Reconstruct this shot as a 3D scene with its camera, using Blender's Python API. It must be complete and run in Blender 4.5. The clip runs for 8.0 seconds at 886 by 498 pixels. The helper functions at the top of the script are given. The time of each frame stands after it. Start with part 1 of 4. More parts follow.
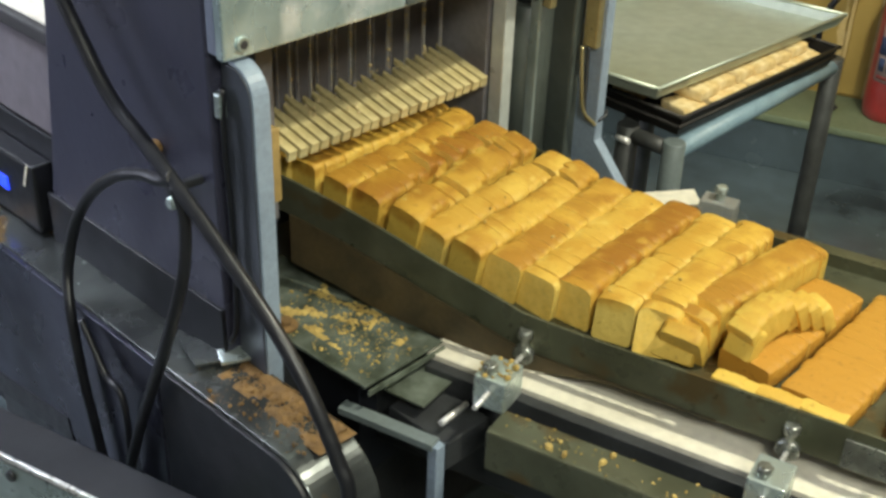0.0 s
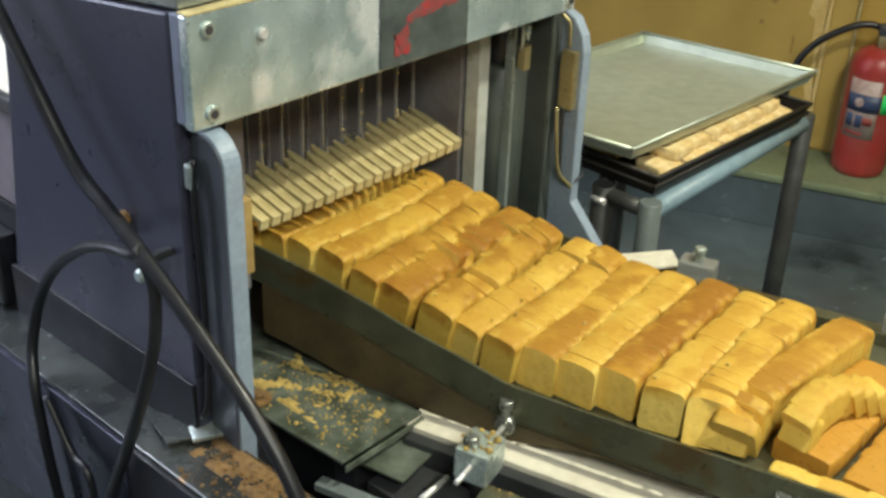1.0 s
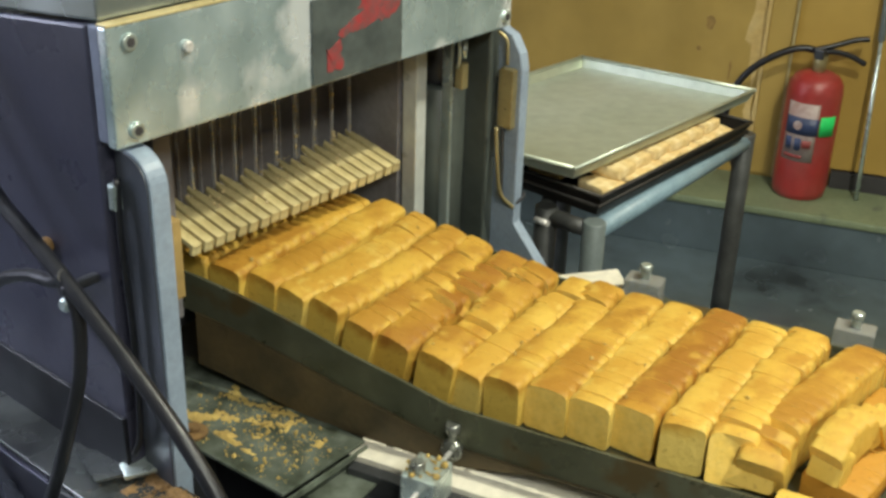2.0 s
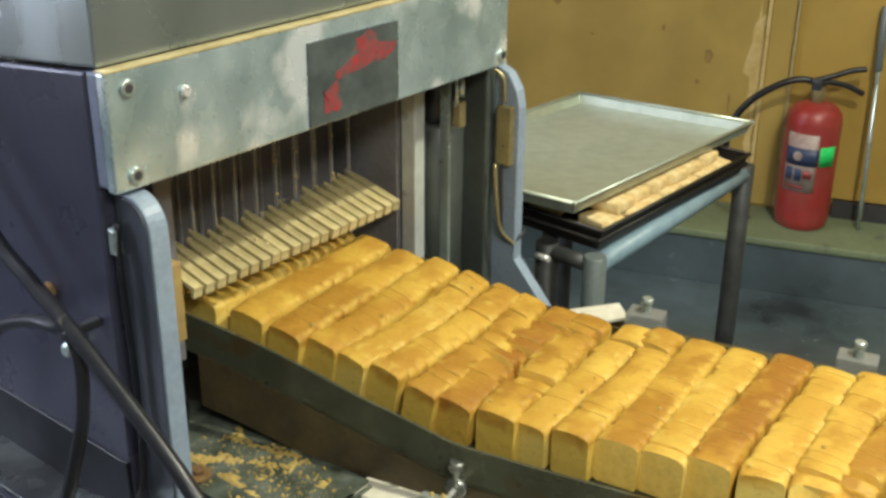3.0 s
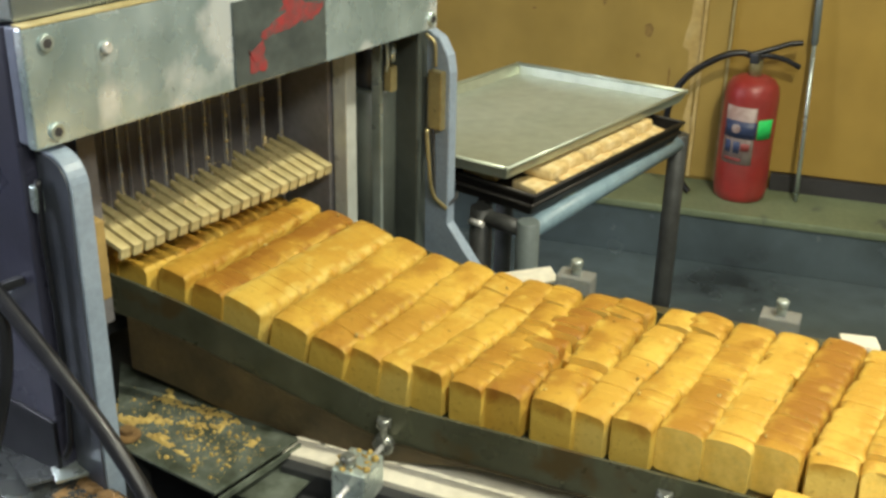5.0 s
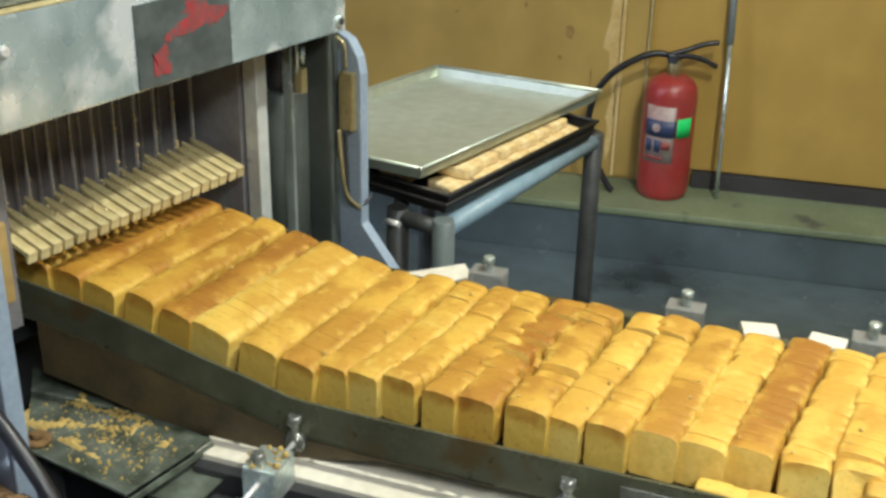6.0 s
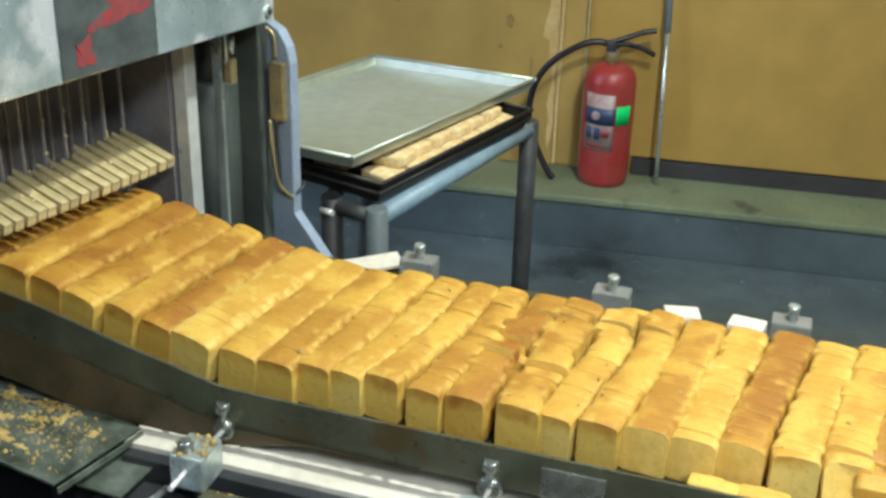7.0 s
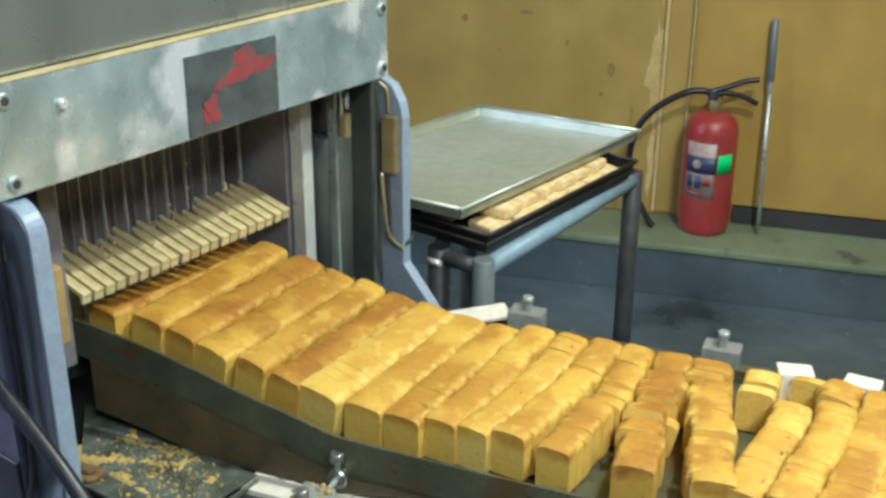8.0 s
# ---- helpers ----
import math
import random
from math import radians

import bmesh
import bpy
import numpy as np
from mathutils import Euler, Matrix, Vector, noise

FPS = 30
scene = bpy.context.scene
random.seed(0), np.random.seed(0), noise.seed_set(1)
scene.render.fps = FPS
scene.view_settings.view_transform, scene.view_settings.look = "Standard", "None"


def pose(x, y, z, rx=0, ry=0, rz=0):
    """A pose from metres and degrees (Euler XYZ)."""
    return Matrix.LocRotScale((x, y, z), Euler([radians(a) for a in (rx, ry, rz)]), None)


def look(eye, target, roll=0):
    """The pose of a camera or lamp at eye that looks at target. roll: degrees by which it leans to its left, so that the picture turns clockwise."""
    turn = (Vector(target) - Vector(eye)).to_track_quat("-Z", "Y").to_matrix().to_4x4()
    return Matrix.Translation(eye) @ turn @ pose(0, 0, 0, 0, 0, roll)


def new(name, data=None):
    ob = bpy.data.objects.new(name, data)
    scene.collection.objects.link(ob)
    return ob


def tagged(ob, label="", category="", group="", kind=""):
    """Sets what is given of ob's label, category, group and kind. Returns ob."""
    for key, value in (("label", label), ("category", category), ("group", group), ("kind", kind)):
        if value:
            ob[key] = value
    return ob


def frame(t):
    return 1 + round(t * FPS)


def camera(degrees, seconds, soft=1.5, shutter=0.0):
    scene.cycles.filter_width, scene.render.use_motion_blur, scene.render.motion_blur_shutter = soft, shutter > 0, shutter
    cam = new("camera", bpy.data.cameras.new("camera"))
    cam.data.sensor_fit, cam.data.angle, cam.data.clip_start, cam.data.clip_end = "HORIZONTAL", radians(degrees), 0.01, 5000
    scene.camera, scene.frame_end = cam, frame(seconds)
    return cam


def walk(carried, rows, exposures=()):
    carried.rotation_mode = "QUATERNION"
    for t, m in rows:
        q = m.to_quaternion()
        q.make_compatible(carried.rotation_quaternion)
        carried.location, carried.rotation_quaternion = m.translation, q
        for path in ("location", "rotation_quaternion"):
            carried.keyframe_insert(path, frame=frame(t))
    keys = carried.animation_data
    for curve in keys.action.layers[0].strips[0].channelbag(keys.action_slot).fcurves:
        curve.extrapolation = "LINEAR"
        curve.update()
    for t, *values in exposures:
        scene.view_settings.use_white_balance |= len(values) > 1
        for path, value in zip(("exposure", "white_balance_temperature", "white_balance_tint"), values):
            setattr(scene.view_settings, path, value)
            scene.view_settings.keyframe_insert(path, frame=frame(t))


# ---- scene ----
cam = camera(41.8, 8.0, soft=3.0)
PATH = [
    (0, (-0.801, -1.142, 1.664), (0.448, 0.03, 0.632), 2.1),
    (0.5, (-0.786, -1.122, 1.667), (0.496, 0.043, 0.668), 2.4),
    (1, (-0.777, -1.1, 1.665), (0.541, 0.064, 0.711), 2.1),
    (1.5, (-0.761, -1.075, 1.627), (0.612, 0.071, 0.734), 2.1),
    (1.7, (-0.754, -1.085, 1.609), (0.636, 0.047, 0.723), 2.1),
    (2.8, (-0.743, -1.094, 1.611), (0.678, 0.03, 0.765), 0.9),
    (3, (-0.746, -1.1, 1.612), (0.671, 0.047, 0.788), 0.5),
    (3.5, (-0.76, -1.092, 1.609), (0.609, 0.141, 0.83), -0.6),
    (4, (-0.755, -1.097, 1.596), (0.621, 0.113, 0.795), -0.4),
    (4.5, (-0.747, -1.116, 1.583), (0.66, 0.033, 0.748), 0.3),
    (4.7, (-0.744, -1.13, 1.587), (0.683, -0.012, 0.743), 0.8),
    (6, (-0.734, -1.211, 1.586), (0.779, -0.205, 0.751), 1.3),
    (6.5, (-0.725, -1.241, 1.593), (0.811, -0.272, 0.755), 1.6),
    (7, (-0.727, -1.261, 1.595), (0.82, -0.321, 0.744), 1.7),
    (7.5, (-0.741, -1.262, 1.605), (0.806, -0.31, 0.767), 2.1),
    (8, (-0.757, -1.236, 1.622), (0.728, -0.155, 0.832), 0.4),
]
walk(cam, [(t, look(eye, target, roll)) for t, eye, target, roll in PATH], exposures=[(0.0, -0.06, 6650, 3), (3.5, -0.02, 6500, 5), (4.5, -0.02, 7000, 2), (6.0, 0.09, 6050, 8), (8.0, 0.14, 5600, 6)])

# ---- light ----
world = bpy.data.worlds.new("world")
scene.world = world
world.use_nodes = True
world.node_tree.nodes["Background"].inputs[0].default_value = (0.55, 0.62, 0.75, 1)
world.node_tree.nodes["Background"].inputs[1].default_value = 0.17


def area_lamp(name, eye, target, sx, sy, watts, colour):
    data = bpy.data.lights.new(name, "AREA")
    data.shape, data.size, data.size_y, data.energy, data.color = "RECTANGLE", sx, sy, watts, colour
    ob = new(name, data)
    ob.matrix_world = look(eye, target)
    return ob


area_lamp("ceiling_lamp_light", (0.84, -1.22, 2.78), (0.70, -0.6, 0.0), 0.13, 0.13, 57, (1.0, 0.955, 0.80))
area_lamp("ceiling_lamp_light_front", (-0.95, -2.35, 2.88), (-0.2, -1.0, 0.6), 1.2, 0.35, 74, (1.0, 0.99, 0.92))
area_lamp("ceiling_lamp_light_far", (2.0, -1.5, 2.88), (2.1, -1.2, 0.0), 1.0, 0.3, 16, (1.0, 0.96, 0.84))
area_lamp("window_light", tuple(pose(2.772, 0, 0, 0, 0, 20.0) @ Vector((-3.5, 4.2, 1.55))), (-0.3, -0.2, 0.9), 1.3, 1.3, 44, (0.72, 0.76, 1.0))
area_lamp("ceiling_lamp_light_infeed", (-0.55, 1.75, 2.88), (0.15, 0.95, 1.15), 1.2, 0.3, 19, (0.80, 0.84, 1.0)).data.spread = 1.2
scene.view_settings.exposure = 0.0


# ---- materials ----
def material(name, colour, rough=0.5, metal=0.0, second=None, scale=8.0, amount=0.5, bump=0.15, grain=60.0, spots=None,
             spot_scale=20.0, spot_at=0.6, stretch=(1, 1, 1), rough_vary=0.15, coat=0.0, rand=0.0, coords="Object"):
    m = bpy.data.materials.new(name)
    m.use_nodes = True
    nt = m.node_tree
    p = nt.nodes["Principled BSDF"]
    tc = nt.nodes.new("ShaderNodeTexCoord")
    mp = nt.nodes.new("ShaderNodeMapping")
    mp.inputs["Scale"].default_value = stretch
    nt.links.new(tc.outputs[coords], mp.inputs["Vector"])

    def tex(s, detail=5.0):
        n = nt.nodes.new("ShaderNodeTexNoise")
        n.inputs["Scale"].default_value, n.inputs["Detail"].default_value = s, detail
        nt.links.new(mp.outputs[0], n.inputs["Vector"])
        return n.outputs["Fac"]

    def ramp(value, lo, hi):
        n = nt.nodes.new("ShaderNodeMapRange")
        n.inputs["From Min"].default_value, n.inputs["From Max"].default_value = lo, hi
        nt.links.new(value, n.inputs["Value"])
        return n.outputs[0]

    def mix(fac, a, b):
        n = nt.nodes.new("ShaderNodeMix")
        n.data_type = "RGBA"
        if isinstance(fac, float):
            n.inputs[0].default_value = fac
        else:
            nt.links.new(fac, n.inputs[0])
        for k, v in ((6, a), (7, b)):
            if isinstance(v, tuple):
                n.inputs[k].default_value = (*v, 1)
            else:
                nt.links.new(v, n.inputs[k])
        return n.outputs[2]

    second = second or tuple(c * 0.6 for c in colour)
    col = mix(ramp(tex(scale), 0.5 - amount * 0.4, 0.5 + amount * 0.4), colour, second)
    fine = tex(grain, 3.0)
    col = mix(ramp(fine, 0.3, 0.9), col, mix(0.25, col, (0.0, 0.0, 0.0)))
    if spots:
        col = mix(ramp(tex(spot_scale), spot_at, spot_at + 0.08), col, spots)
    if rand:
        oi = nt.nodes.new("ShaderNodeObjectInfo")
        hs = nt.nodes.new("ShaderNodeHueSaturation")
        nt.links.new(ramp(oi.outputs["Random"], 0.0, 1.0), hs.inputs["Fac"])
        hs.inputs["Value"].default_value = 1.0 - rand
        nt.links.new(col, hs.inputs["Color"])
        col = hs.outputs[0]
    nt.links.new(col, p.inputs["Base Color"])
    p.inputs["Metallic"].default_value = metal
    rr = nt.nodes.new("ShaderNodeMapRange")
    rr.inputs["To Min"].default_value, rr.inputs["To Max"].default_value = max(rough - rough_vary, 0.03), min(rough + rough_vary, 1.0)
    nt.links.new(tex(scale * 2.3), rr.inputs["Value"])
    nt.links.new(rr.outputs[0], p.inputs["Roughness"])
    p.inputs["Coat Weight"].default_value = coat
    b = nt.nodes.new("ShaderNodeBump")
    b.inputs["Strength"].default_value, b.inputs["Distance"].default_value = bump, 0.004
    nt.links.new(fine, b.inputs["Height"])
    nt.links.new(b.outputs[0], p.inputs["Normal"])
    return m


def glow(name, colour, strength):
    m = bpy.data.materials.new(name)
    m.use_nodes = True
    p = m.node_tree.nodes["Principled BSDF"]
    p.inputs["Base Color"].default_value = (*colour, 1)
    p.inputs["Emission Color"].default_value = (*colour, 1)
    p.inputs["Emission Strength"].default_value = strength
    return m


def crust(name, top, side, dark, loaf_ob, seed):
    """Bread crust: browner on the baked top than on the sides, with darker blotches."""
    m = bpy.data.materials.new(name)
    m.use_nodes = True
    nt = m.node_tree
    p = nt.nodes["Principled BSDF"]
    tc = nt.nodes.new("ShaderNodeTexCoord")
    sep = nt.nodes.new("ShaderNodeSeparateXYZ")
    nt.links.new(tc.outputs["Object"], sep.inputs[0])
    tc.object = loaf_ob
    add = nt.nodes.new("ShaderNodeMapping")
    add.inputs["Location"].default_value = (seed * 0.731, seed * 0.377, seed * 0.113)
    add.inputs["Scale"].default_value = (0.8, 1.0, 1.0)
    nt.links.new(tc.outputs["Object"], add.inputs["Vector"])

    def tex(s, d=4.0, v=None):
        n = nt.nodes.new("ShaderNodeTexNoise")
        n.inputs["Scale"].default_value, n.inputs["Detail"].default_value = s, d
        nt.links.new(v or add.outputs[0], n.inputs["Vector"])
        return n.outputs["Fac"]

    def rng(v, a, b, lo=0.0, hi=1.0):
        n = nt.nodes.new("ShaderNodeMapRange")
        n.interpolation_type = "SMOOTHSTEP"
        for k, x in (("From Min", a), ("From Max", b), ("To Min", lo), ("To Max", hi)):
            n.inputs[k].default_value = x
        nt.links.new(v, n.inputs["Value"])
        return n.outputs[0]

    def mix(f, a, b):
        n = nt.nodes.new("ShaderNodeMix")
        n.data_type = "RGBA"
        nt.links.new(f, n.inputs[0])
        for k, v in ((6, a), (7, b)):
            if isinstance(v, tuple):
                n.inputs[k].default_value = (*v, 1)
            else:
                nt.links.new(v, n.inputs[k])
        return n.outputs[2]

    h = nt.nodes.new("ShaderNodeMath")
    h.operation = "MULTIPLY_ADD"
    h.inputs[1].default_value = 0.035
    nt.links.new(tex(26), h.inputs[0])
    nt.links.new(sep.outputs["Z"], h.inputs[2])
    baked = rng(h.outputs[0], 0.062, 0.084)
    col = mix(baked, side, top)
    blot = nt.nodes.new("ShaderNodeMath")
    blot.operation = "MULTIPLY"
    both = nt.nodes.new("ShaderNodeMath")
    both.operation = "ADD"
    nt.links.new(rng(tex(20), 0.42, 0.66, 0.0, 0.85), both.inputs[0])
    nt.links.new(rng(tex(7, 2.0), 0.38, 0.62, 0.0, 0.8), both.inputs[1])
    nt.links.new(both.outputs[0], blot.inputs[0])
    nt.links.new(baked, blot.inputs[1])
    col = mix(blot.outputs[0], col, dark)
    # worn, paler long edges
    away = nt.nodes.new("ShaderNodeMath")
    away.operation = "ABSOLUTE"
    nt.links.new(sep.outputs["Y"], away.inputs[0])
    worn = nt.nodes.new("ShaderNodeMath")
    worn.operation = "MULTIPLY"
    nt.links.new(rng(away.outputs[0], 0.017, 0.031, 0.0, 0.8), worn.inputs[0])
    nt.links.new(rng(tex(45, 3.0), 0.38, 0.62), worn.inputs[1])
    col = mix(worn.outputs[0], col, side)
    speck = nt.nodes.new("ShaderNodeMath")
    speck.operation = "MULTIPLY"
    speck.inputs[1].default_value = 0.36
    nt.links.new(rng(tex(150, 3.0), 0.60, 0.70), speck.inputs[0])
    col = mix(speck.outputs[0], col, tuple(c * 0.55 for c in dark))
    col = mix(rng(tex(34, 3.0), 0.60, 0.72, 0.0, 0.55), col, side)
    nt.links.new(col, p.inputs["Base Color"])
    p.inputs["Roughness"].default_value = 0.6
    p.inputs["Subsurface Weight"].default_value = 0.0
    p.inputs["Specular IOR Level"].default_value = 0.35
    b = nt.nodes.new("ShaderNodeBump")
    b.inputs["Strength"].default_value, b.inputs["Distance"].default_value = 0.55, 0.004
    nt.links.new(tex(75, 9.0), b.inputs["Height"])
    nt.links.new(b.outputs[0], p.inputs["Normal"])
    return m


# baked top, side and blotch colours of the loaves
CRUST = [((0.54, 0.318, 0.045), (0.60, 0.405, 0.075), (0.36, 0.175, 0.021)),
         ((0.62, 0.408, 0.073), (0.65, 0.48, 0.12), (0.49, 0.275, 0.038)),
         ((0.45, 0.238, 0.029), (0.54, 0.335, 0.055), (0.30, 0.130, 0.016)),
         ((0.57, 0.350, 0.053), (0.61, 0.42, 0.083), (0.42, 0.218, 0.028)),
         ((0.41, 0.195, 0.023), (0.44, 0.22, 0.029), (0.27, 0.105, 0.013))]
CRUSTBASE = material("crust_plain", (0.62, 0.33, 0.05), 0.6)
CRUMB = material("bread_crumb", (0.88, 0.62, 0.15), 0.9, second=(0.82, 0.54, 0.10), scale=60, grain=140, bump=0.25)
STEEL = material("brushed_steel", (0.70, 0.79, 0.76), 0.30, 0.70, second=(0.44, 0.52, 0.49), scale=8, amount=0.5, grain=16, bump=0.14, rough_vary=0.2, spots=(0.74, 0.79, 0.75), spot_scale=10, spot_at=0.58)
# near-white spots and darker second colour paint in the panel's patchy reflections
PANEL = material("stainless_painted_reflections", (0.66, 0.79, 0.81), 0.27, 0.6, second=(0.37, 0.48, 0.49), scale=9, amount=0.5, grain=18, bump=0.2, rough_vary=0.2, spots=(0.92, 0.98, 1.0), spot_scale=7, spot_at=0.51, stretch=(1, 1, 0.8))
KNOBM = material("worn_knob_steel", (0.42, 0.44, 0.40), 0.3, 0.8, second=(0.26, 0.27, 0.25), scale=30)
POSTM = material("pale_steel_post", (0.66, 0.69, 0.66), 0.32, 0.25, second=(0.52, 0.55, 0.52), scale=9, grain=40, bump=0.08)
HOOD = material("stainless_hood", (0.52, 0.57, 0.55), 0.28, 0.8, second=(0.33, 0.38, 0.36), scale=5, grain=9, bump=0.12, rough_vary=0.14, stretch=(1, 1, 0.35))
BLUEGREY = material("blue_grey_paint", (0.19, 0.22, 0.29), 0.42, 0.0, second=(0.14, 0.16, 0.22), scale=6, grain=80, bump=0.06)
CABINET = material("dark_blue_paint", (0.054, 0.055, 0.084), 0.30, 0.0, second=(0.036, 0.037, 0.058), scale=3, grain=70, bump=0.06)
# darker than PALEBLUE: shade of the plate's outer face, put into the colour
FACE_SHADE = material("grey_blue_painted_shade", (0.075, 0.085, 0.105), 0.35, 0.0, second=(0.05, 0.057, 0.072), scale=9, grain=90, bump=0.06)
PALEBLUE = material("pale_blue_paint", (0.30, 0.37, 0.46), 0.4, 0.0, second=(0.24, 0.30, 0.38), scale=14, grain=120, bump=0.06)
DARKSTEEL = material("dark_steel", (0.09, 0.095, 0.10), 0.40, 0.5, second=(0.05, 0.052, 0.056), scale=9, grain=120, bump=0.1)
INNER = material("dark_inner_steel", (0.25, 0.24, 0.25), 0.45, 0.2, second=(0.15, 0.145, 0.155), scale=7, grain=80, bump=0.1)
DIRTY = material("flour_brown_steel", (0.13, 0.095, 0.045), 0.5, 0.3, second=(0.05, 0.042, 0.025), scale=12, grain=110, bump=0.3)
RAIL = material("greasy_rail_steel", (0.17, 0.175, 0.115), 0.30, 0.5, second=(0.085, 0.09, 0.055), scale=9, grain=30, bump=0.08, spots=(0.13, 0.095, 0.042), spot_scale=10, spot_at=0.55)
BRASS = material("brass", (0.45, 0.385, 0.20), 0.34, 0.6, second=(0.30, 0.25, 0.12), scale=20, grain=120, bump=0.05)
WOODY = material("finger_aluminium", (0.76, 0.65, 0.34), 0.42, 0.0, second=(0.52, 0.42, 0.19), scale=30, grain=120, bump=0.1, rand=0.3)
BLADE = material("blade_steel", (0.74, 0.74, 0.76), 0.32, 0.45, second=(0.40, 0.39, 0.39), scale=30, grain=200, spots=(0.72, 0.60, 0.34), spot_scale=90, spot_at=0.56)
CHROME = material("bright_steel", (0.80, 0.80, 0.78), 0.3, 0.4, second=(0.6, 0.58, 0.54), scale=40, grain=200)
TRAYM = material("baking_tray_aluminium", (0.52, 0.57, 0.47), 0.34, 0.5, second=(0.44, 0.49, 0.39), scale=4, grain=30, bump=0.02)
TRAYD = material("burnt_tray", (0.035, 0.03, 0.025), 0.5, 0.5, second=(0.02, 0.018, 0.016), scale=12, grain=120, bump=0.2)
TUBE = material("blue_tube_paint", (0.25, 0.36, 0.42), 0.42, 0.0, second=(0.19, 0.28, 0.34), scale=18, grain=90, bump=0.1)
LEGM = material("dark_leg_steel", (0.10, 0.105, 0.10), 0.45, 0.4, second=(0.055, 0.055, 0.055), scale=16, grain=90, bump=0.1)
LEGG = material("grey_leg_paint", (0.15, 0.18, 0.175), 0.42, 0.1, second=(0.16, 0.19, 0.19), scale=16, grain=90, bump=0.1)
WALLM = material("ochre_wall_paint", (0.435, 0.30, 0.078), 0.55, 0.0, second=(0.35, 0.235, 0.055), scale=2.6, grain=7, bump=0.04, spots=(0.22, 0.14, 0.045), spot_scale=5, spot_at=0.72)
WALLD = material("ochre_panel_paint", (0.45, 0.295, 0.068), 0.45, 0.0, second=(0.37, 0.235, 0.052), scale=1.9, grain=6, bump=0.03)
PLAIN = material("grey_plaster", (0.62, 0.61, 0.58), 0.8, 0.0, scale=2, grain=40)
FLOORM = material("blue_floor_paint", (0.108, 0.142, 0.150), 0.24, 0.0, second=(0.045, 0.058, 0.060), scale=2.8, amount=0.6, grain=14, bump=0.05, spots=(0.020, 0.024, 0.025), spot_scale=2.2, spot_at=0.58)
LEDGEM = material("green_grey_concrete", (0.205, 0.245, 0.135), 0.5, 0.0, second=(0.135, 0.165, 0.095), scale=4, grain=60, bump=0.2, spots=(0.06, 0.07, 0.055), spot_scale=7, spot_at=0.62)
SKIRT = material("dark_skirting", (0.045, 0.043, 0.045), 0.6, 0.0, scale=6)
REDM = material("red_extinguisher_paint", (0.35, 0.026, 0.024), 0.36, 0.0, second=(0.30, 0.06, 0.05), scale=11, amount=0.5, grain=40, bump=0.05, spots=(0.46, 0.22, 0.18), spot_scale=9, spot_at=0.66)
BLACKM = material("black_rubber", (0.012, 0.013, 0.017), 0.38, 0.0, scale=20, grain=120, bump=0.1)
LABELM = material("white_label", (0.46, 0.38, 0.34), 0.5, 0.0, second=(0.34, 0.22, 0.19), scale=30)
NAVY = material("label_blue", (0.05, 0.075, 0.17), 0.5)
LABRED = material("label_red", (0.35, 0.06, 0.05), 0.5)
GREENM = material("green_sticker", (0.03, 0.72, 0.16), 0.6, second=(0.03, 0.66, 0.14))
SIGNM = material("sign_plate", (0.13, 0.155, 0.15), 0.4, 0.3, second=(0.075, 0.09, 0.09), scale=15)
SIGNR = material("sign_red", (0.33, 0.035, 0.04), 0.5, second=(0.12, 0.075, 0.075), scale=70, amount=0.5)
WHITEP = material("white_plastic", (0.80, 0.76, 0.64), 0.5, 0.0, second=(0.70, 0.65, 0.52), scale=12, bump=0.05)
CLEAR = material("clear_acrylic_block", (0.95, 0.96, 0.92), 0.12, 0.0, second=(0.9, 0.92, 0.86), scale=20, rough_vary=0.08)
CLEAR.node_tree.nodes["Principled BSDF"].inputs["Transmission Weight"].default_value = 0.8
RUST = material("crumb_rust", (0.25, 0.145, 0.05), 0.9, 0.0, second=(0.13, 0.075, 0.028), scale=60, grain=300, bump=0.7)
CRUMBS = material("bread_crumbs", (0.62, 0.46, 0.14), 0.9, 0.0, second=(0.30, 0.20, 0.055), scale=25, grain=80)
CRUMBPALE = material("pale_crumbs", (0.80, 0.68, 0.42), 0.9, 0.0, second=(0.66, 0.50, 0.24), scale=40, grain=90)
CRUMBPLATE = material("crumb_plate_steel", (0.27, 0.31, 0.26), 0.18, 0.45, second=(0.08, 0.095, 0.065), scale=24, grain=80, bump=0.1)
SCUFFM = material("brown_scuff", (0.22, 0.135, 0.04), 0.7, second=(0.33, 0.21, 0.06), scale=50)
PATCHM = material("peeled_plaster", (0.62, 0.47, 0.20), 0.8, second=(0.52, 0.36, 0.12), scale=14)
MOTORM = material("bluish_steel_sheet", (0.070, 0.075, 0.11), 0.30, 0.6, second=(0.016, 0.017, 0.028), scale=6, grain=30, bump=0.03)
GUARDM = material("grey_purple_paint", (0.20, 0.18, 0.21), 0.45, 0.0, second=(0.13, 0.105, 0.105), scale=4, grain=40, bump=0.05)
DULL = material("dull_dark_steel", (0.15, 0.165, 0.16), 0.24, 0.6, second=(0.04, 0.043, 0.046), scale=8, grain=40, bump=0.05, spots=(0.24, 0.15, 0.06), spot_scale=12, spot_at=0.63)
TOASTM = material("toast", (0.84, 0.70, 0.40), 0.8, second=(0.66, 0.44, 0.15), scale=30, bump=0.3)
BLACKPAINT = material("black_paint", (0.010, 0.011, 0.016), 0.45, second=(0.006, 0.007, 0.010), scale=7, grain=40, bump=0.05)
CYLM = material("dark_grey_paint", (0.075, 0.088, 0.078), 0.4, second=(0.05, 0.058, 0.052), scale=10)
TAN = material("tan_plastic", (0.48, 0.33, 0.12), 0.5, 0.0, scale=20)


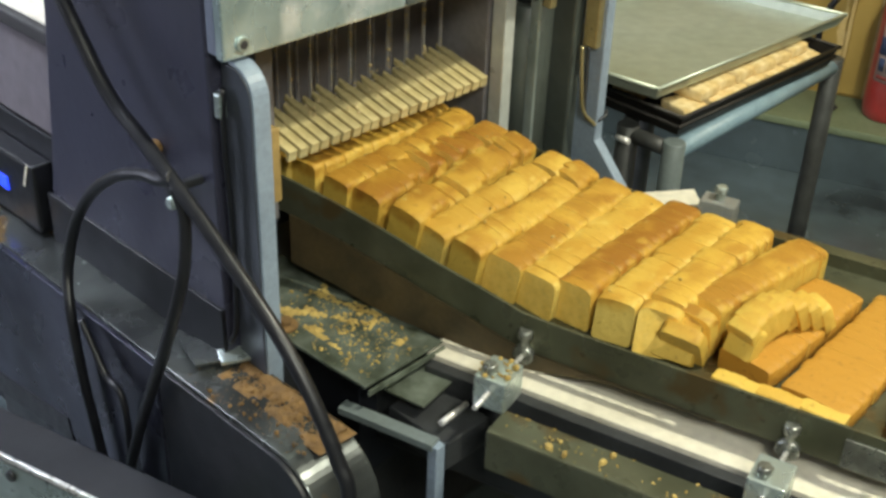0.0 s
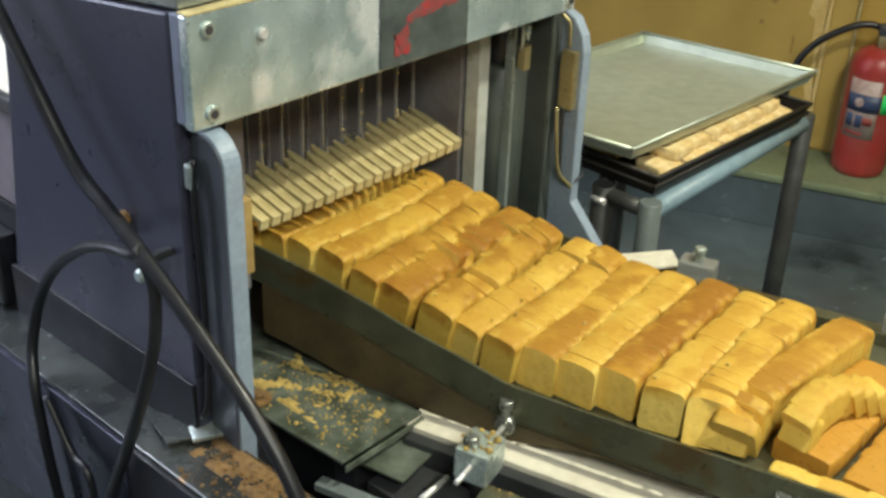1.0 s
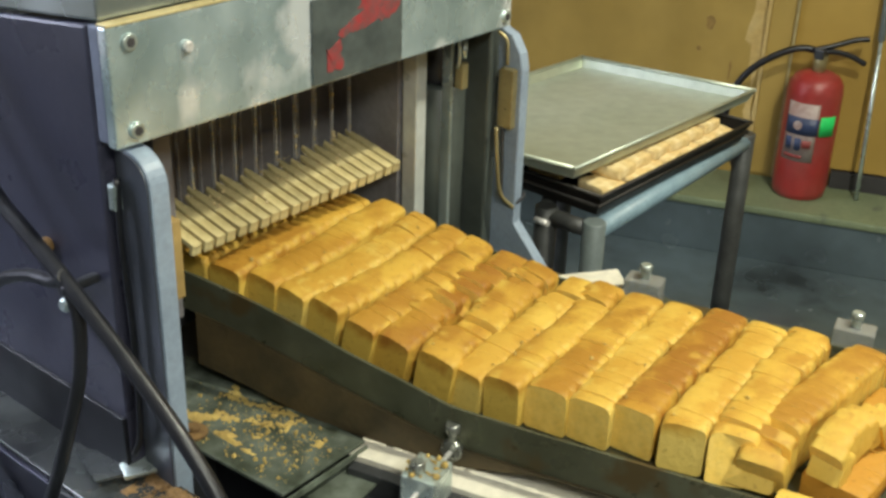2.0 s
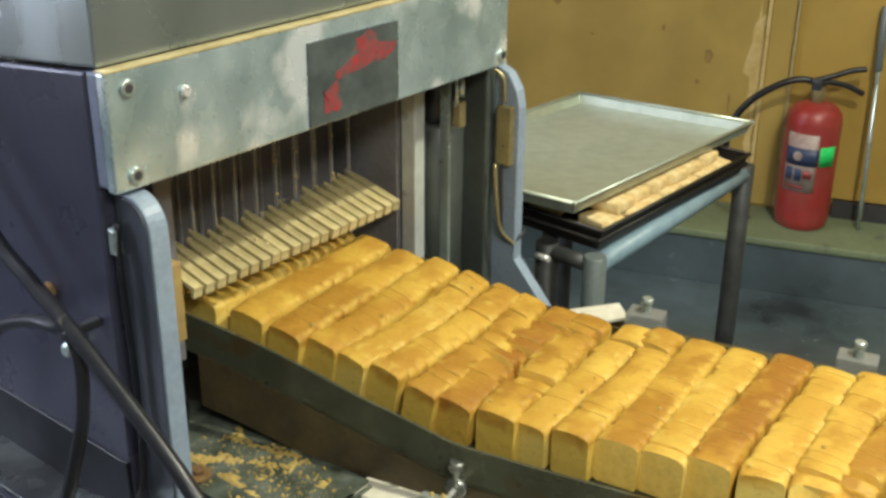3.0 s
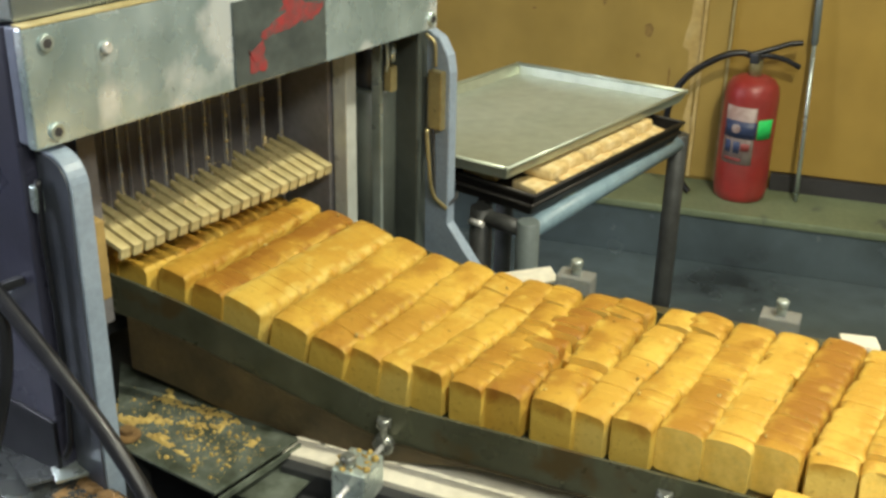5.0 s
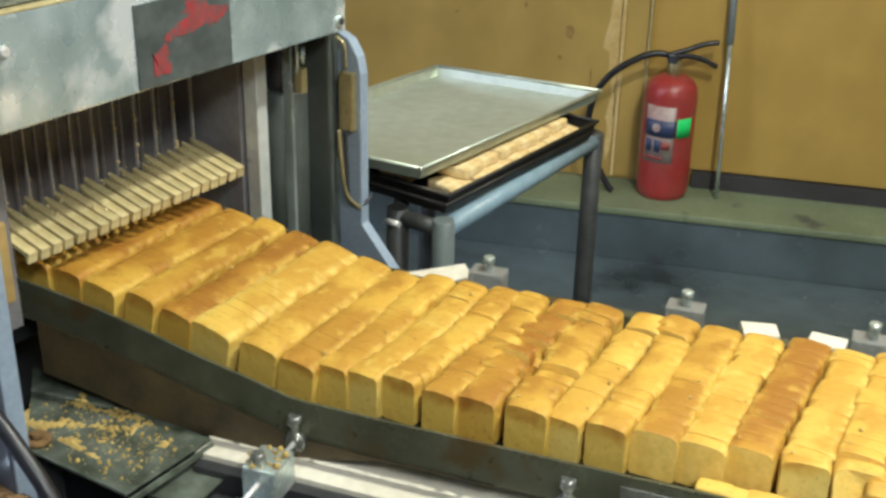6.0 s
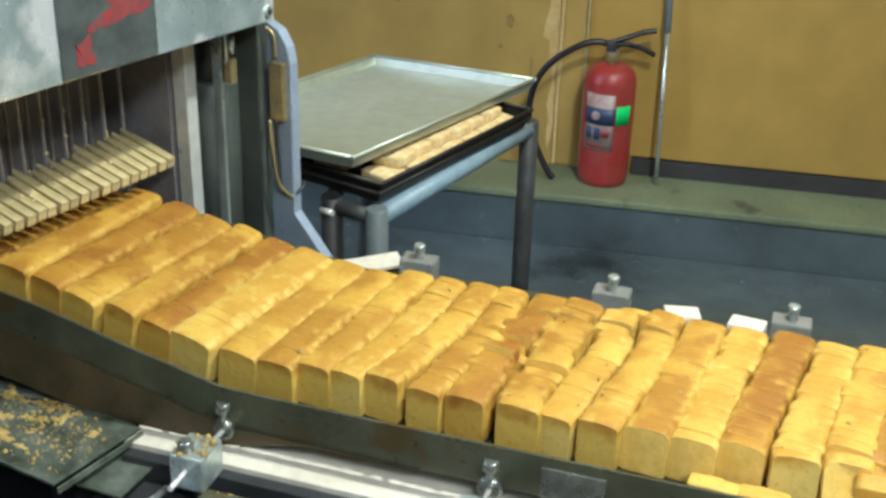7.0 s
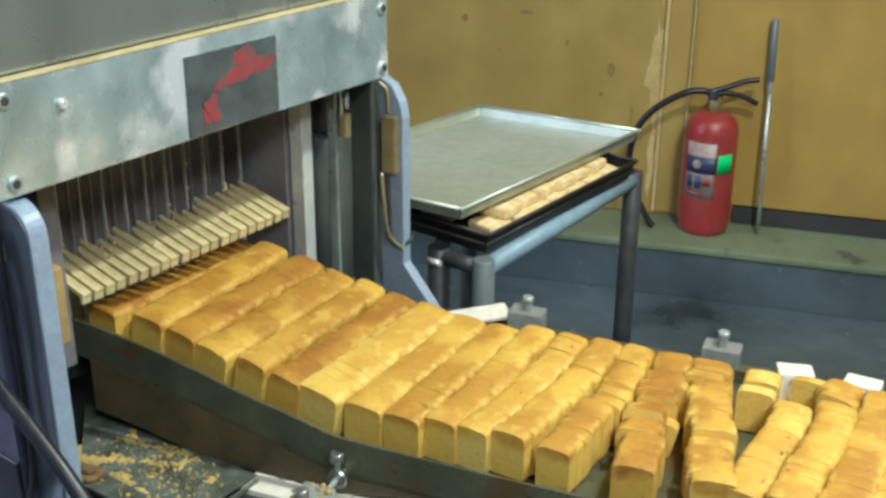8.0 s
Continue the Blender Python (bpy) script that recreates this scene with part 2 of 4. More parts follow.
# ---- mesh helpers ----
def add_box(bm, c, size, bevel=0.0, m=None, mat=0):
    """Adds a box with centre c; m turns it about its centre."""
    tmp = bmesh.new()
    bmesh.ops.create_cube(tmp, size=1.0, matrix=Matrix.Diagonal((*size, 1)))
    if bevel:
        bmesh.ops.bevel(tmp, geom=tmp.edges[:], offset=bevel, segments=2, profile=0.6, affect="EDGES")
    move = Matrix.Translation(c) @ (m or Matrix())
    merge(bm, tmp, move, mat)


def merge(bm, tmp, move=None, mat=0):
    vs = {v: bm.verts.new(move @ v.co if move else v.co) for v in tmp.verts}
    for f in tmp.faces:
        g = bm.faces.new([vs[v] for v in f.verts])
        g.smooth, g.material_index = f.smooth, mat
    tmp.free()


def add_sweep(bm, pts, r, seg=10, cap=True, radii=None, mat=0):
    """A round tube along pts."""
    pts = [Vector(p) for p in pts]
    rings, side = [], None
    for i, p in enumerate(pts):
        d = (pts[min(i + 1, len(pts) - 1)] - pts[max(i - 1, 0)]).normalized()
        if side is None:
            side = d.orthogonal().normalized()
        side = (side - d * side.dot(d)).normalized()
        up = d.cross(side)
        rad = radii[i] if radii else r
        rings.append([bm.verts.new(p + rad * (math.cos(a) * side + math.sin(a) * up)) for a in (2 * math.pi * k / seg for k in range(seg))])
    for a, b in zip(rings, rings[1:]):
        for k in range(seg):
            f = bm.faces.new((a[k], a[(k + 1) % seg], b[(k + 1) % seg], b[k]))
            f.smooth, f.material_index = True, mat
    if cap:
        for ring in (rings[0][::-1], rings[-1]):
            bm.faces.new(ring).material_index = mat


def add_cyl(bm, p0, p1, r, seg=16, r2=None, bevel=0.0, mat=0):
    p0, p1 = Vector(p0), Vector(p1)
    r2 = r if r2 is None else r2
    if bevel:
        d = (p1 - p0).normalized() * bevel
        add_sweep(bm, [p0, p0 + d, p1 - d, p1], r, seg, radii=[r - bevel, r, r2, r2 - bevel], mat=mat)
    else:
        add_sweep(bm, [p0, p1], r, seg, radii=[r, r2], mat=mat)


def add_prism(bm, outline, p0, ex, ey, depth, bevel=0.0):
    """A plate: an outline in the axes ex, ey from p0, made thick by the vector depth."""
    p0, ex, ey, depth = Vector(p0), Vector(ex), Vector(ey), Vector(depth)
    tmp = bmesh.new()
    a = [tmp.verts.new(p0 + ex * x + ey * y) for x, y in outline]
    b = [tmp.verts.new(v.co + depth) for v in a]
    tmp.faces.new(a[::-1])
    tmp.faces.new(b)
    n = len(a)
    for k in range(n):
        tmp.faces.new((a[k], a[(k + 1) % n], b[(k + 1) % n], b[k]))
    bmesh.ops.recalc_face_normals(tmp, faces=tmp.faces[:])
    if bevel:
        sharp = [e for e in tmp.edges if len(e.link_faces) == 2 and e.calc_face_angle() > 0.6]
        bmesh.ops.bevel(tmp, geom=sharp, offset=bevel, segments=2, profile=0.6, affect="EDGES")
    merge(bm, tmp)


def smooth_path(pts, steps=8):
    """Catmull-Rom points through pts."""
    p = [Vector(q) for q in pts]
    p = [2 * p[0] - p[1]] + p + [2 * p[-1] - p[-2]]
    out = []
    for i in range(1, len(p) - 2):
        for k in range(steps):
            t = k / steps
            out.append(0.5 * ((2 * p[i]) + (p[i + 1] - p[i - 1]) * t + (2 * p[i - 1] - 5 * p[i] + 4 * p[i + 1] - p[i + 2]) * t * t
                              + (3 * p[i] - p[i - 1] - 3 * p[i + 1] + p[i + 2]) * t ** 3))
    return out + [p[-2]]


def rounded(w, h, corners, r, n=5):
    """A rectangle outline from (0, 0) to (w, h) whose named corners (bl, br, tr, tl) are round."""
    out = []
    for name, cx, cy, a0 in (("bl", 0, 0, 180), ("br", w, 0, 270), ("tr", w, h, 0), ("tl", 0, h, 90)):
        if name in corners:
            ox, oy = cx + (r if cx == 0 else -r), cy + (r if cy == 0 else -r)
            out += [(ox + r * math.cos(radians(a0 + 90 * k / n)), oy + r * math.sin(radians(a0 + 90 * k / n))) for k in range(n + 1)]
        else:
            out.append((cx, cy))
    return out


def mesh_of(name, bm, *mats):
    bmesh.ops.recalc_face_normals(bm, faces=bm.faces[:])
    me = bpy.data.meshes.new(name)
    bm.to_mesh(me)
    bm.free()
    for m in mats:
        me.materials.append(m)
    return me


def part(name, bm, mat, parent, label=""):
    ob = new(name, mesh_of(name, bm, *(mat if isinstance(mat, tuple) else (mat,))))
    ob.parent = parent
    return tagged(ob, label)


def thing(name, label, category, m=None, group="", kind=""):
    ob = new(name)
    ob.empty_display_size = 0.05
    ob.matrix_basis = m or Matrix()
    return tagged(ob, label, category, group, kind)


def structure(name, bm, mat, label="", category=""):
    ob = new(name, mesh_of(name, bm, *(mat if isinstance(mat, tuple) else (mat,))))
    return tagged(ob, label, category, kind="structure")


def one_box(name, c, size, mat, parent, bevel=0.0, m=None, label=""):
    bm = bmesh.new()
    add_box(bm, c, size, bevel, m)
    return part(name, bm, mat, parent, label)


def one_cyl(name, p0, p1, r, mat, parent, seg=16, bevel=0.0, label="", r2=None):
    bm = bmesh.new()
    add_cyl(bm, p0, p1, r, seg, r2, bevel)
    return part(name, bm, mat, parent, label)


def one_sweep(name, pts, r, mat, parent, seg=10, label=""):
    bm = bmesh.new()
    add_sweep(bm, pts, r, seg)
    return part(name, bm, mat, parent, label)


# ---- the room ----
ROOM = pose(2.772, 0, 0, 0, 0, 20.0)          # local y runs along the ochre wall, local x goes behind it


def room_box(name, c, size, mat, label, category, bevel=0.0):
    bm = bmesh.new()
    add_box(bm, c, size, bevel)
    ob = structure(name, bm, mat, label, category)
    ob.matrix_basis = ROOM
    return ob


room_box("floor", (-2.5, 0, -0.05), (6.4, 9, 0.1), FLOORM, "worn blue painted factory floor with dark stains", "floor")
room_box("ledge_side", (-0.133, 0, 0.077), (0.262, 8.6, 0.154), FLOORM, "blue painted side of the low ledge", "ledge", 0.004)
room_box("ledge", (-0.136, 0, 0.167), (0.272, 8.6, 0.026), LEDGEM, "low green-grey concrete ledge along the wall", "ledge", 0.008)
room_box("wall_east", (0.1, 0, 1.5), (0.2, 9, 3.2), WALLM, "ochre painted wall with scuffs and cracks", "wall")
room_box("wall_west", (-5.6, 0, 1.5), (0.2, 9, 3.2), PLAIN, "grey plaster wall", "wall")
room_box("wall_south", (-2.5, -4.4, 1.5), (6.4, 0.2, 3.2), PLAIN, "grey plaster wall", "wall")
bm = bmesh.new()
add_box(bm, (-2.5, 4.4, 0.40), (6.4, 0.2, 1.0))
add_box(bm, (-2.5, 4.4, 2.70), (6.4, 0.2, 0.8))
add_box(bm, (-4.95, 4.4, 1.6), (1.5, 0.2, 1.4))
add_box(bm, (-1.05, 4.4, 1.6), (3.5, 0.2, 1.4))
structure("wall_north", bm, PLAIN, "grey plaster wall with a window", "wall").matrix_basis = ROOM
bm = bmesh.new()
for x in (-4.175, -3.5, -2.825):
    add_box(bm, (x, 4.36, 1.6), (0.05, 0.06, 1.4), 0.004)
for z in (0.925, 2.275):
    add_box(bm, (-3.5, 4.36, z), (1.3, 0.058, 0.05), 0.004)
structure("window_1", bm, WHITEP, "plain white window frame", "window").matrix_basis = ROOM
bm = bmesh.new()
add_box(bm, (-3.5, 5.2, 1.6), (4.0, 0.02, 3.0))
structure("backdrop", bm, glow("pale_daylight", (0.76, 0.75, 1.0), 1.3), "pale daylight outside the window", "backdrop").matrix_basis = ROOM
room_box("ceiling", (-2.5, 0, 3.15), (6.4, 9, 0.1), PLAIN, "plain grey ceiling", "ceiling")
room_box("skirting", (-0.012, -1.985, 0.2075), (0.024, 4.2, 0.055), SKIRT, "dark skirting strip at the foot of the wall", "skirting")
room_box("wall_panel_1", (-0.005, -0.40, 1.67), (0.010, 1.38, 2.86), WALLD, "smooth orange-ochre wall panel", "wall panel", 0.003)
room_box("wall_panel_2", (-0.006, 0.335, 1.64), (0.012, 0.075, 2.9), WALLM, "narrow ochre wall panel", "wall panel", 0.003)
room_box("trim_1", (-0.014, 0.294, 1.64), (0.028, 0.007, 2.9), WOODY, "pale thin batten on the wall", "batten", 0.002)
room_box("trim_2", (-0.008, 0.379, 1.64), (0.016, 0.012, 2.9), PATCHM, "worn pale batten on the wall", "batten", 0.002)

# scuffs and peeled patches on the ochre wall
rngw = random.Random(5)


def stain(y, z, w, h, mat, label, n=22):
    """A thin uneven patch on the ochre wall."""
    bm = bmesh.new()
    out = [(w * (1 + 0.45 * rngw.uniform(-1, 1)) * math.cos(a), h * (1 + 0.3 * rngw.uniform(-1, 1)) * math.sin(a)) for a in (2 * math.pi * k / n for k in range(n))]
    add_prism(bm, out, (-0.0012, y, z), (0, 1, 0), (0, 0, 1), (0.003, 0, 0))
    structure("wall_stain", bm, mat, label, "paint patch").matrix_basis = ROOM


for y, z, w, h in ((0.552, 0.665, 0.012, 0.022), (0.579, 0.577, 0.010, 0.008), (0.84, 0.833, 0.022, 0.007), (0.70, 0.74, 0.006, 0.010), (0.93, 0.70, 0.008, 0.005), (0.62, 0.42, 0.014, 0.006), (1.05, 0.80, 0.010, 0.014), (0.475, 0.52, 0.004, 0.03)):
    stain(y, z, w, h, SCUFFM, "small brown scuff in the wall paint")
for y, z, w, h in ((0.405, 0.66, 0.026, 0.17), (0.40, 0.36, 0.012, 0.12), (0.395, 1.0, 0.014, 0.12)):
    stain(y, z, w, h, PATCHM, "pale patch of peeled paint on the wall", 30)


def ceiling_lamp(x, y, sx, sy, drop):
    c = thing("ceiling_lamp", "plain white ceiling lamp housing", "ceiling lamp", pose(x, y, 3.1), "ceiling lamps")
    one_box("housing", (0, 0, -drop / 2 - 0.02), (sx + 0.06, sy + 0.06, 0.04), WHITEP, c, 0.004)
    one_cyl("stem", (0, 0, -drop / 2), (0, 0, 0.02), 0.012, WHITEP, c)


ceiling_lamp(0.84, -1.22, 0.16, 0.14, 0.44)
ceiling_lamp(-0.95, -2.35, 1.1, 0.60, 0.24)
ceiling_lamp(2.0, -1.5, 1.0, 0.3, 0.24)
ceiling_lamp(-0.55, 1.75, 1.0, 0.3, 0.24)

# ---- conveyor and its guides (its own frame: x across, -y downstream) ----
CONV = pose(0.25, 0, 0, 0, 0, 13.8)


def bed(s):
    """Height of the bed under the bread, s metres downstream."""
    t = min(max((s + 0.10) / 0.42, 0.0), 1.0)
    return 0.750 - 0.068 * (t * t * (3 - 2 * t) * 0.55 + t * 0.45)


def rail_top(s):
    """Height of the near guide rail's upper edge."""
    return float(np.interp(s, (-0.24, -0.13, -0.04, 0.05, 0.12, 0.20, 0.28, 0.40, 2.1), (0.826, 0.812, 0.796, 0.774, 0.754, 0.736, 0.716, 0.7135, 0.7135)))


def slope(s):
    return math.atan((bed(s - 0.02) - bed(s + 0.02)) / 0.04)


def ribbon(bm, x0, x1, s0, s1, drop, thick, n=24, line=bed):
    """A curved sheet that follows the bed."""
    rows = []
    for k in range(n + 1):
        s = s0 + (s1 - s0) * k / n
        z = line(s) - drop
        rows.append([bm.verts.new((x, -s, zz)) for x, zz in ((x0, z), (x1, z), (x1, z - thick), (x0, z - thick))])
    for a, b in zip(rows, rows[1:]):
        for k in range(4):
            bm.faces.new((a[k], b[k], b[(k + 1) % 4], a[(k + 1) % 4])).smooth = False
    bm.faces.new(rows[0])
    bm.faces.new(rows[-1][::-1])


conveyor = thing("conveyor", "steel outfeed conveyor with side rails below the slicer", "conveyor", CONV)
bm = bmesh.new()
ribbon(bm, 0.0, 0.43, -0.95, 2.0, 0.001, 0.006, 60)
part("bed_plate", bm, RAIL, conveyor)
bm = bmesh.new()
ribbon(bm, -0.016, -0.011, -0.24, 2.0, 0.0, 0.062, 96, rail_top)
part("near_rail", bm, RAIL, conveyor, "greasy bent steel guide rail")
one_box("rail_joint", (-0.0185, -0.790, 0.676), (0.004, 0.085, 0.046), KNOBM, conveyor, 0.001, label="bright steel sleeve on the rail")
bm = bmesh.new()
rows = []
for k in range(25):
    s = -0.14 + 0.72 * k / 24
    z = rail_top(s) - 0.060
    low = z - 0.085 * (1 - min(1.0, max(0.0, (s - 0.02) / 0.40)) ** 1.1)
    rows.append([bm.verts.new((x, -s, zz)) for x, zz in ((-0.020, z), (-0.0165, z), (-0.0165, low - 0.002), (-0.020, low - 0.002))])
for a, c in zip(rows, rows[1:]):
    for k in range(4):
        bm.faces.new((a[k], c[k], c[(k + 1) % 4], a[(k + 1) % 4]))
bm.faces.new(rows[0])
bm.faces.new(rows[-1][::-1])
part("chute_side", bm, DIRTY, conveyor, "brown flour-stained chute side")
bm = bmesh.new()
ribbon(bm, 0.43, 0.434, -0.02, 2.0, -0.022, 0.060, 50)
part("far_rail", bm, RAIL, conveyor)
one_box("white_deck", (0.18, -1.03, 0.612), (0.47, 1.78, 0.012), WHITEP, conveyor, 0.002, label="cream plastic slide strip under the rail")
one_box("outer_bar", (-0.143, -1.18, 0.585), (0.056, 1.75, 0.07), RAIL, conveyor, 0.004)
one_box("inner_bar", (-0.066, -1.0, 0.575), (0.02, 1.7, 0.07), DARKSTEEL, conveyor, 0.002)
one_box("under_frame", (0.18, -0.9, 0.50), (0.56, 2.0, 0.10), DARKSTEEL, conveyor, 0.004)
one_box("far_bar", (0.485, -0.95, 0.638), (0.08, 1.95, 0.06), RAIL, conveyor, 0.004)
for x in (-0.05, 0.42):
    for y in (-0.35, -1.6):
        one_box("leg", (x, y, 0.225), (0.05, 0.05, 0.45), DARKSTEEL, conveyor, 0.004)


def guide_clamp(y, group):
    c = thing("guide_clamp", "steel rail clamp block with a crumb-covered top and a bolt", "clamp", CONV @ Matrix.Translation((-0.10, y, 0.62)), group)
    one_box("block", (0, 0, 0.026), (0.058, 0.05, 0.052), STEEL, c, 0.003)
    one_cyl("bolt", (-0.012, 0.008, 0.05), (-0.012, 0.008, 0.068), 0.011, KNOBM, c, 6, 0.002)
    one_cyl("rod", (-0.07, 0, 0.03), (0.09, 0, 0.03), 0.004, CHROME, c, 10, label="thin bright steel rod")
    bm = bmesh.new()
    add_cyl(bm, (0.074, 0, 0.03), (0.087, 0, 0.03), 0.017, 18, bevel=0.003)
    add_cyl(bm, (0.08, 0, 0.04), (0.08, 0, 0.062), 0.006, 12)
    add_cyl(bm, (0.08, 0, 0.058), (0.08, 0, 0.074), 0.011, 14, bevel=0.002)
    part("knob", bm, KNOBM, c, "round steel clamp knob")
    return c


for y in (-0.285, -0.68, -1.1):
    guide_clamp(y, "near rail clamps")


def far_clamp(y):
    c = thing("far_rail_block", "clear acrylic block with a bolt beside the bread", "clamp", CONV @ Matrix.Translation((0.478, y, 0.668)), "far rail blocks")
    one_box("block", (0, 0, 0.026), (0.040, 0.062, 0.052), CLEAR, c, 0.003)
    one_cyl("bolt", (0, 0, 0.052), (0, 0, 0.066), 0.008, STEEL, c, 10, 0.001)
    one_cyl("bolt_head", (0, 0, 0.064), (0, 0, 0.078), 0.011, STEEL, c, 6, 0.002)
    one_cyl("washer", (-0.018, 0, 0.012), (-0.022, 0, 0.012), 0.012, DARKSTEEL, c, 16)


for y in (-0.405, -0.745, -1.035, -1.35):
    far_clamp(y)

# ---- slicing machine ----
slicer = thing("bread_slicer", "blue-grey bread slicing machine with stainless hood and vertical blades", "bread slicer")
# front panel; its bright reflections are part of the PANEL colour
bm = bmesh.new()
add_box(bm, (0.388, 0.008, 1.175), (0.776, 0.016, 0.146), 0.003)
front = part("front_panel", bm, PANEL, slicer, "stainless front panel with reflections painted as pale and dark blotches")
for x, z in ((0.03, 1.12), (0.03, 1.227), (0.76, 1.12), (0.76, 1.222)):
    bm = bmesh.new()
    add_cyl(bm, (x, 0.002, z), (x, -0.0045, z), 0.0105, 20, bevel=0.0015)
    ob = part("bolt", bm, STEEL, front, "steel socket bolt")
    one_cyl("socket", (x, -0.0044, z), (x, -0.0052, z), 0.0062, SKIRT, ob, 6)
bm = bmesh.new()
add_cyl(bm, (0.112, 0.001, 1.205), (0.112, -0.007, 1.205), 0.0075, 14, bevel=0.002)
part("rivet", bm, CHROME, front)
bm = bmesh.new()
add_box(bm, (0.41, -0.002, 1.165), (0.182, 0.004, 0.118), 0.001)
sign = part("sign_plate", bm, SIGNM, front, "dark grey-green plate with worn red lettering and a round mark")
rngs = random.Random(31)
# smeared, worn red strokes
for x, z, w, h, turn in ((0.434, 1.206, 0.040, 0.018, 4), (0.412, 1.184, 0.040, 0.012, 12), (0.440, 1.186, 0.060, 0.014, 8), (0.474, 1.188, 0.030, 0.013, 5), (0.384, 1.172, 0.024, 0.010, 16), (0.420, 1.175, 0.05, 0.008, 9), (0.462, 1.179, 0.022, 0.010, -6), (0.360, 1.140, 0.026, 0.028, 0)):
    n = 16
    out = [(0.62 * w * (1 + 0.3 * rngs.uniform(-1, 1)) * math.copysign(abs(math.cos(a)) ** 0.6, math.cos(a)), 0.68 * h * (1 + 0.4 * rngs.uniform(-1, 1)) * math.copysign(abs(math.sin(a)) ** 0.6, math.sin(a))) for a in (2 * math.pi * k / n for k in range(n))]
    ct, st = math.cos(radians(turn)), math.sin(radians(turn))
    bm = bmesh.new()
    add_prism(bm, out, (x, -0.0042 - 0.0001 * len(sign.children), z), (ct, 0, st), (-st, 0, ct), (0, 0.0006, 0))
    part("red_mark", bm, SIGNR, sign)
bm = bmesh.new()
add_box(bm, (0.388, 0.027, 1.175), (0.772, 0.02, 0.142), 0.003)
part("panel_frame", bm, BLUEGREY, slicer)
# side cabinet, wide at the foot
bm = bmesh.new()
add_prism(bm, [(0.038, 0.60), (0.55, 0.60), (0.50, 0.80), (0.455, 1.05), (0.44, 1.199), (0.038, 1.245)], (0.0, 0, 0), (0, 1, 0), (0, 0, 1), (0.045, 0, 0), 0.004)
cab = part("side_panel", bm, CABINET, slicer, "dark blue painted side panel")
bm = bmesh.new()
add_prism(bm, [(0.038, 0.60), (0.55, 0.60), (0.50, 0.80), (0.455, 1.05), (0.44, 1.199), (0.038, 1.245)], (0.775, 0, 0), (0, 1, 0), (0, 0, 1), (0.03, 0, 0), 0.004)
part("side_panel", bm, CYLM, slicer)
one_box("back_panel", (0.40, 0.30, 1.04), (0.50, 0.02, 0.41), INNER, slicer, 0.002)
# hood
bm = bmesh.new()
add_prism(bm, [(0, 0), (0.39, -0.044), (0.405, -0.03)] + [p for p in rounded(0.405, 0.42, ("tr",), 0.05)[2:]], (0.004, 0.018, 1.2515), (0, 1, 0), (0, 0, 1), (0.762, 0, 0), 0.004)
part("hood", bm, HOOD, slicer, "shiny stainless top hood")
bm = bmesh.new()
add_box(bm, (0.385, 0.008, 1.2495), (0.77, 0.018, 0.0034), 0.001)
part("hood_seam", bm, WOODY, slicer, "crumb-filled yellow seam under the hood")


def side_plate(x, name):
    bm = bmesh.new()
    add_prism(bm, rounded(0.066, 0.548, ("tl",), 0.045, 8), (x, -0.030, 0.547), (0, 1, 0), (0, 0, 1), (0.028, 0, 0), 0.003)
    return part(name, bm, PALEBLUE, slicer, "pale blue-grey painted plate with a rounded top corner")


side_plate(0.020, "side_plate")
# added dark sheet that paints the shaded outer side of the pale plate
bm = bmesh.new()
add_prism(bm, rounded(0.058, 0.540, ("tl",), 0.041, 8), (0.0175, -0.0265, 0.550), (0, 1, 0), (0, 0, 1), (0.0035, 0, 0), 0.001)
part("plate_face", bm, FACE_SHADE, slicer, "outer face of the side plate with its shade painted in as dark grey-blue")
# black sheet standing slightly proud of the lower side panel
one_box("lower_panel", (-0.002, 0.285, 0.655), (0.008, 0.49, 0.106), BLACKPAINT, slicer, 0.002, label="black panel over the lower cabinet side")
bm = bmesh.new()
add_prism(bm, [(0.30, 1.09), (0.04, 1.09), (0.012, 1.078), (-0.006, 1.05), (-0.012, 1.02), (-0.012, 0.74), (-0.10, 0.645), (-0.10, 0.60), (0.30, 0.60)],
          (0.80, 0, 0), (0, 1, 0), (0, 0, 1), (0.022, 0, 0), 0.003)
part("side_plate", bm, PALEBLUE, slicer, "pale blue plate with a slanted foot")
one_box("foot_strip", (0.80, -0.172, 0.680), (0.13, 0.055, 0.006), WHITEP, slicer, 0.001, pose(0, 0, 0, 0, -4, -42), "white plastic strip end")
one_box("guide_block", (0.058, -0.008, 0.945), (0.016, 0.03, 0.11), TAN, slicer, 0.003)
# frame round the opening
one_box("post", (0.146, 0.13, 0.95), (0.03, 0.04, 0.36), INNER, slicer, 0.002)
one_box("post", (0.666, 0.11, 0.89), (0.026, 0.03, 0.42), POSTM, slicer, 0.002, label="bright steel post")
one_box("inner_wall", (0.652, 0.27, 0.89), (0.012, 0.28, 0.44), INNER, slicer, 0.001)
one_box("inner_wall", (0.155, 0.30, 0.90), (0.012, 0.26, 0.44), INNER, slicer, 0.001)
one_box("inner_strip", (0.722, 0.085, 0.85), (0.006, 0.02, 0.44), STEEL, slicer, 0.001)
one_box("blade_frame", (0.39, 0.24, 1.08), (0.47, 0.03, 0.05), DARKSTEEL, slicer, 0.002)
one_box("blade_frame", (0.39, 0.24, 0.70), (0.47, 0.03, 0.05), DARKSTEEL, slicer, 0.002)
bm = bmesh.new()
n = 34
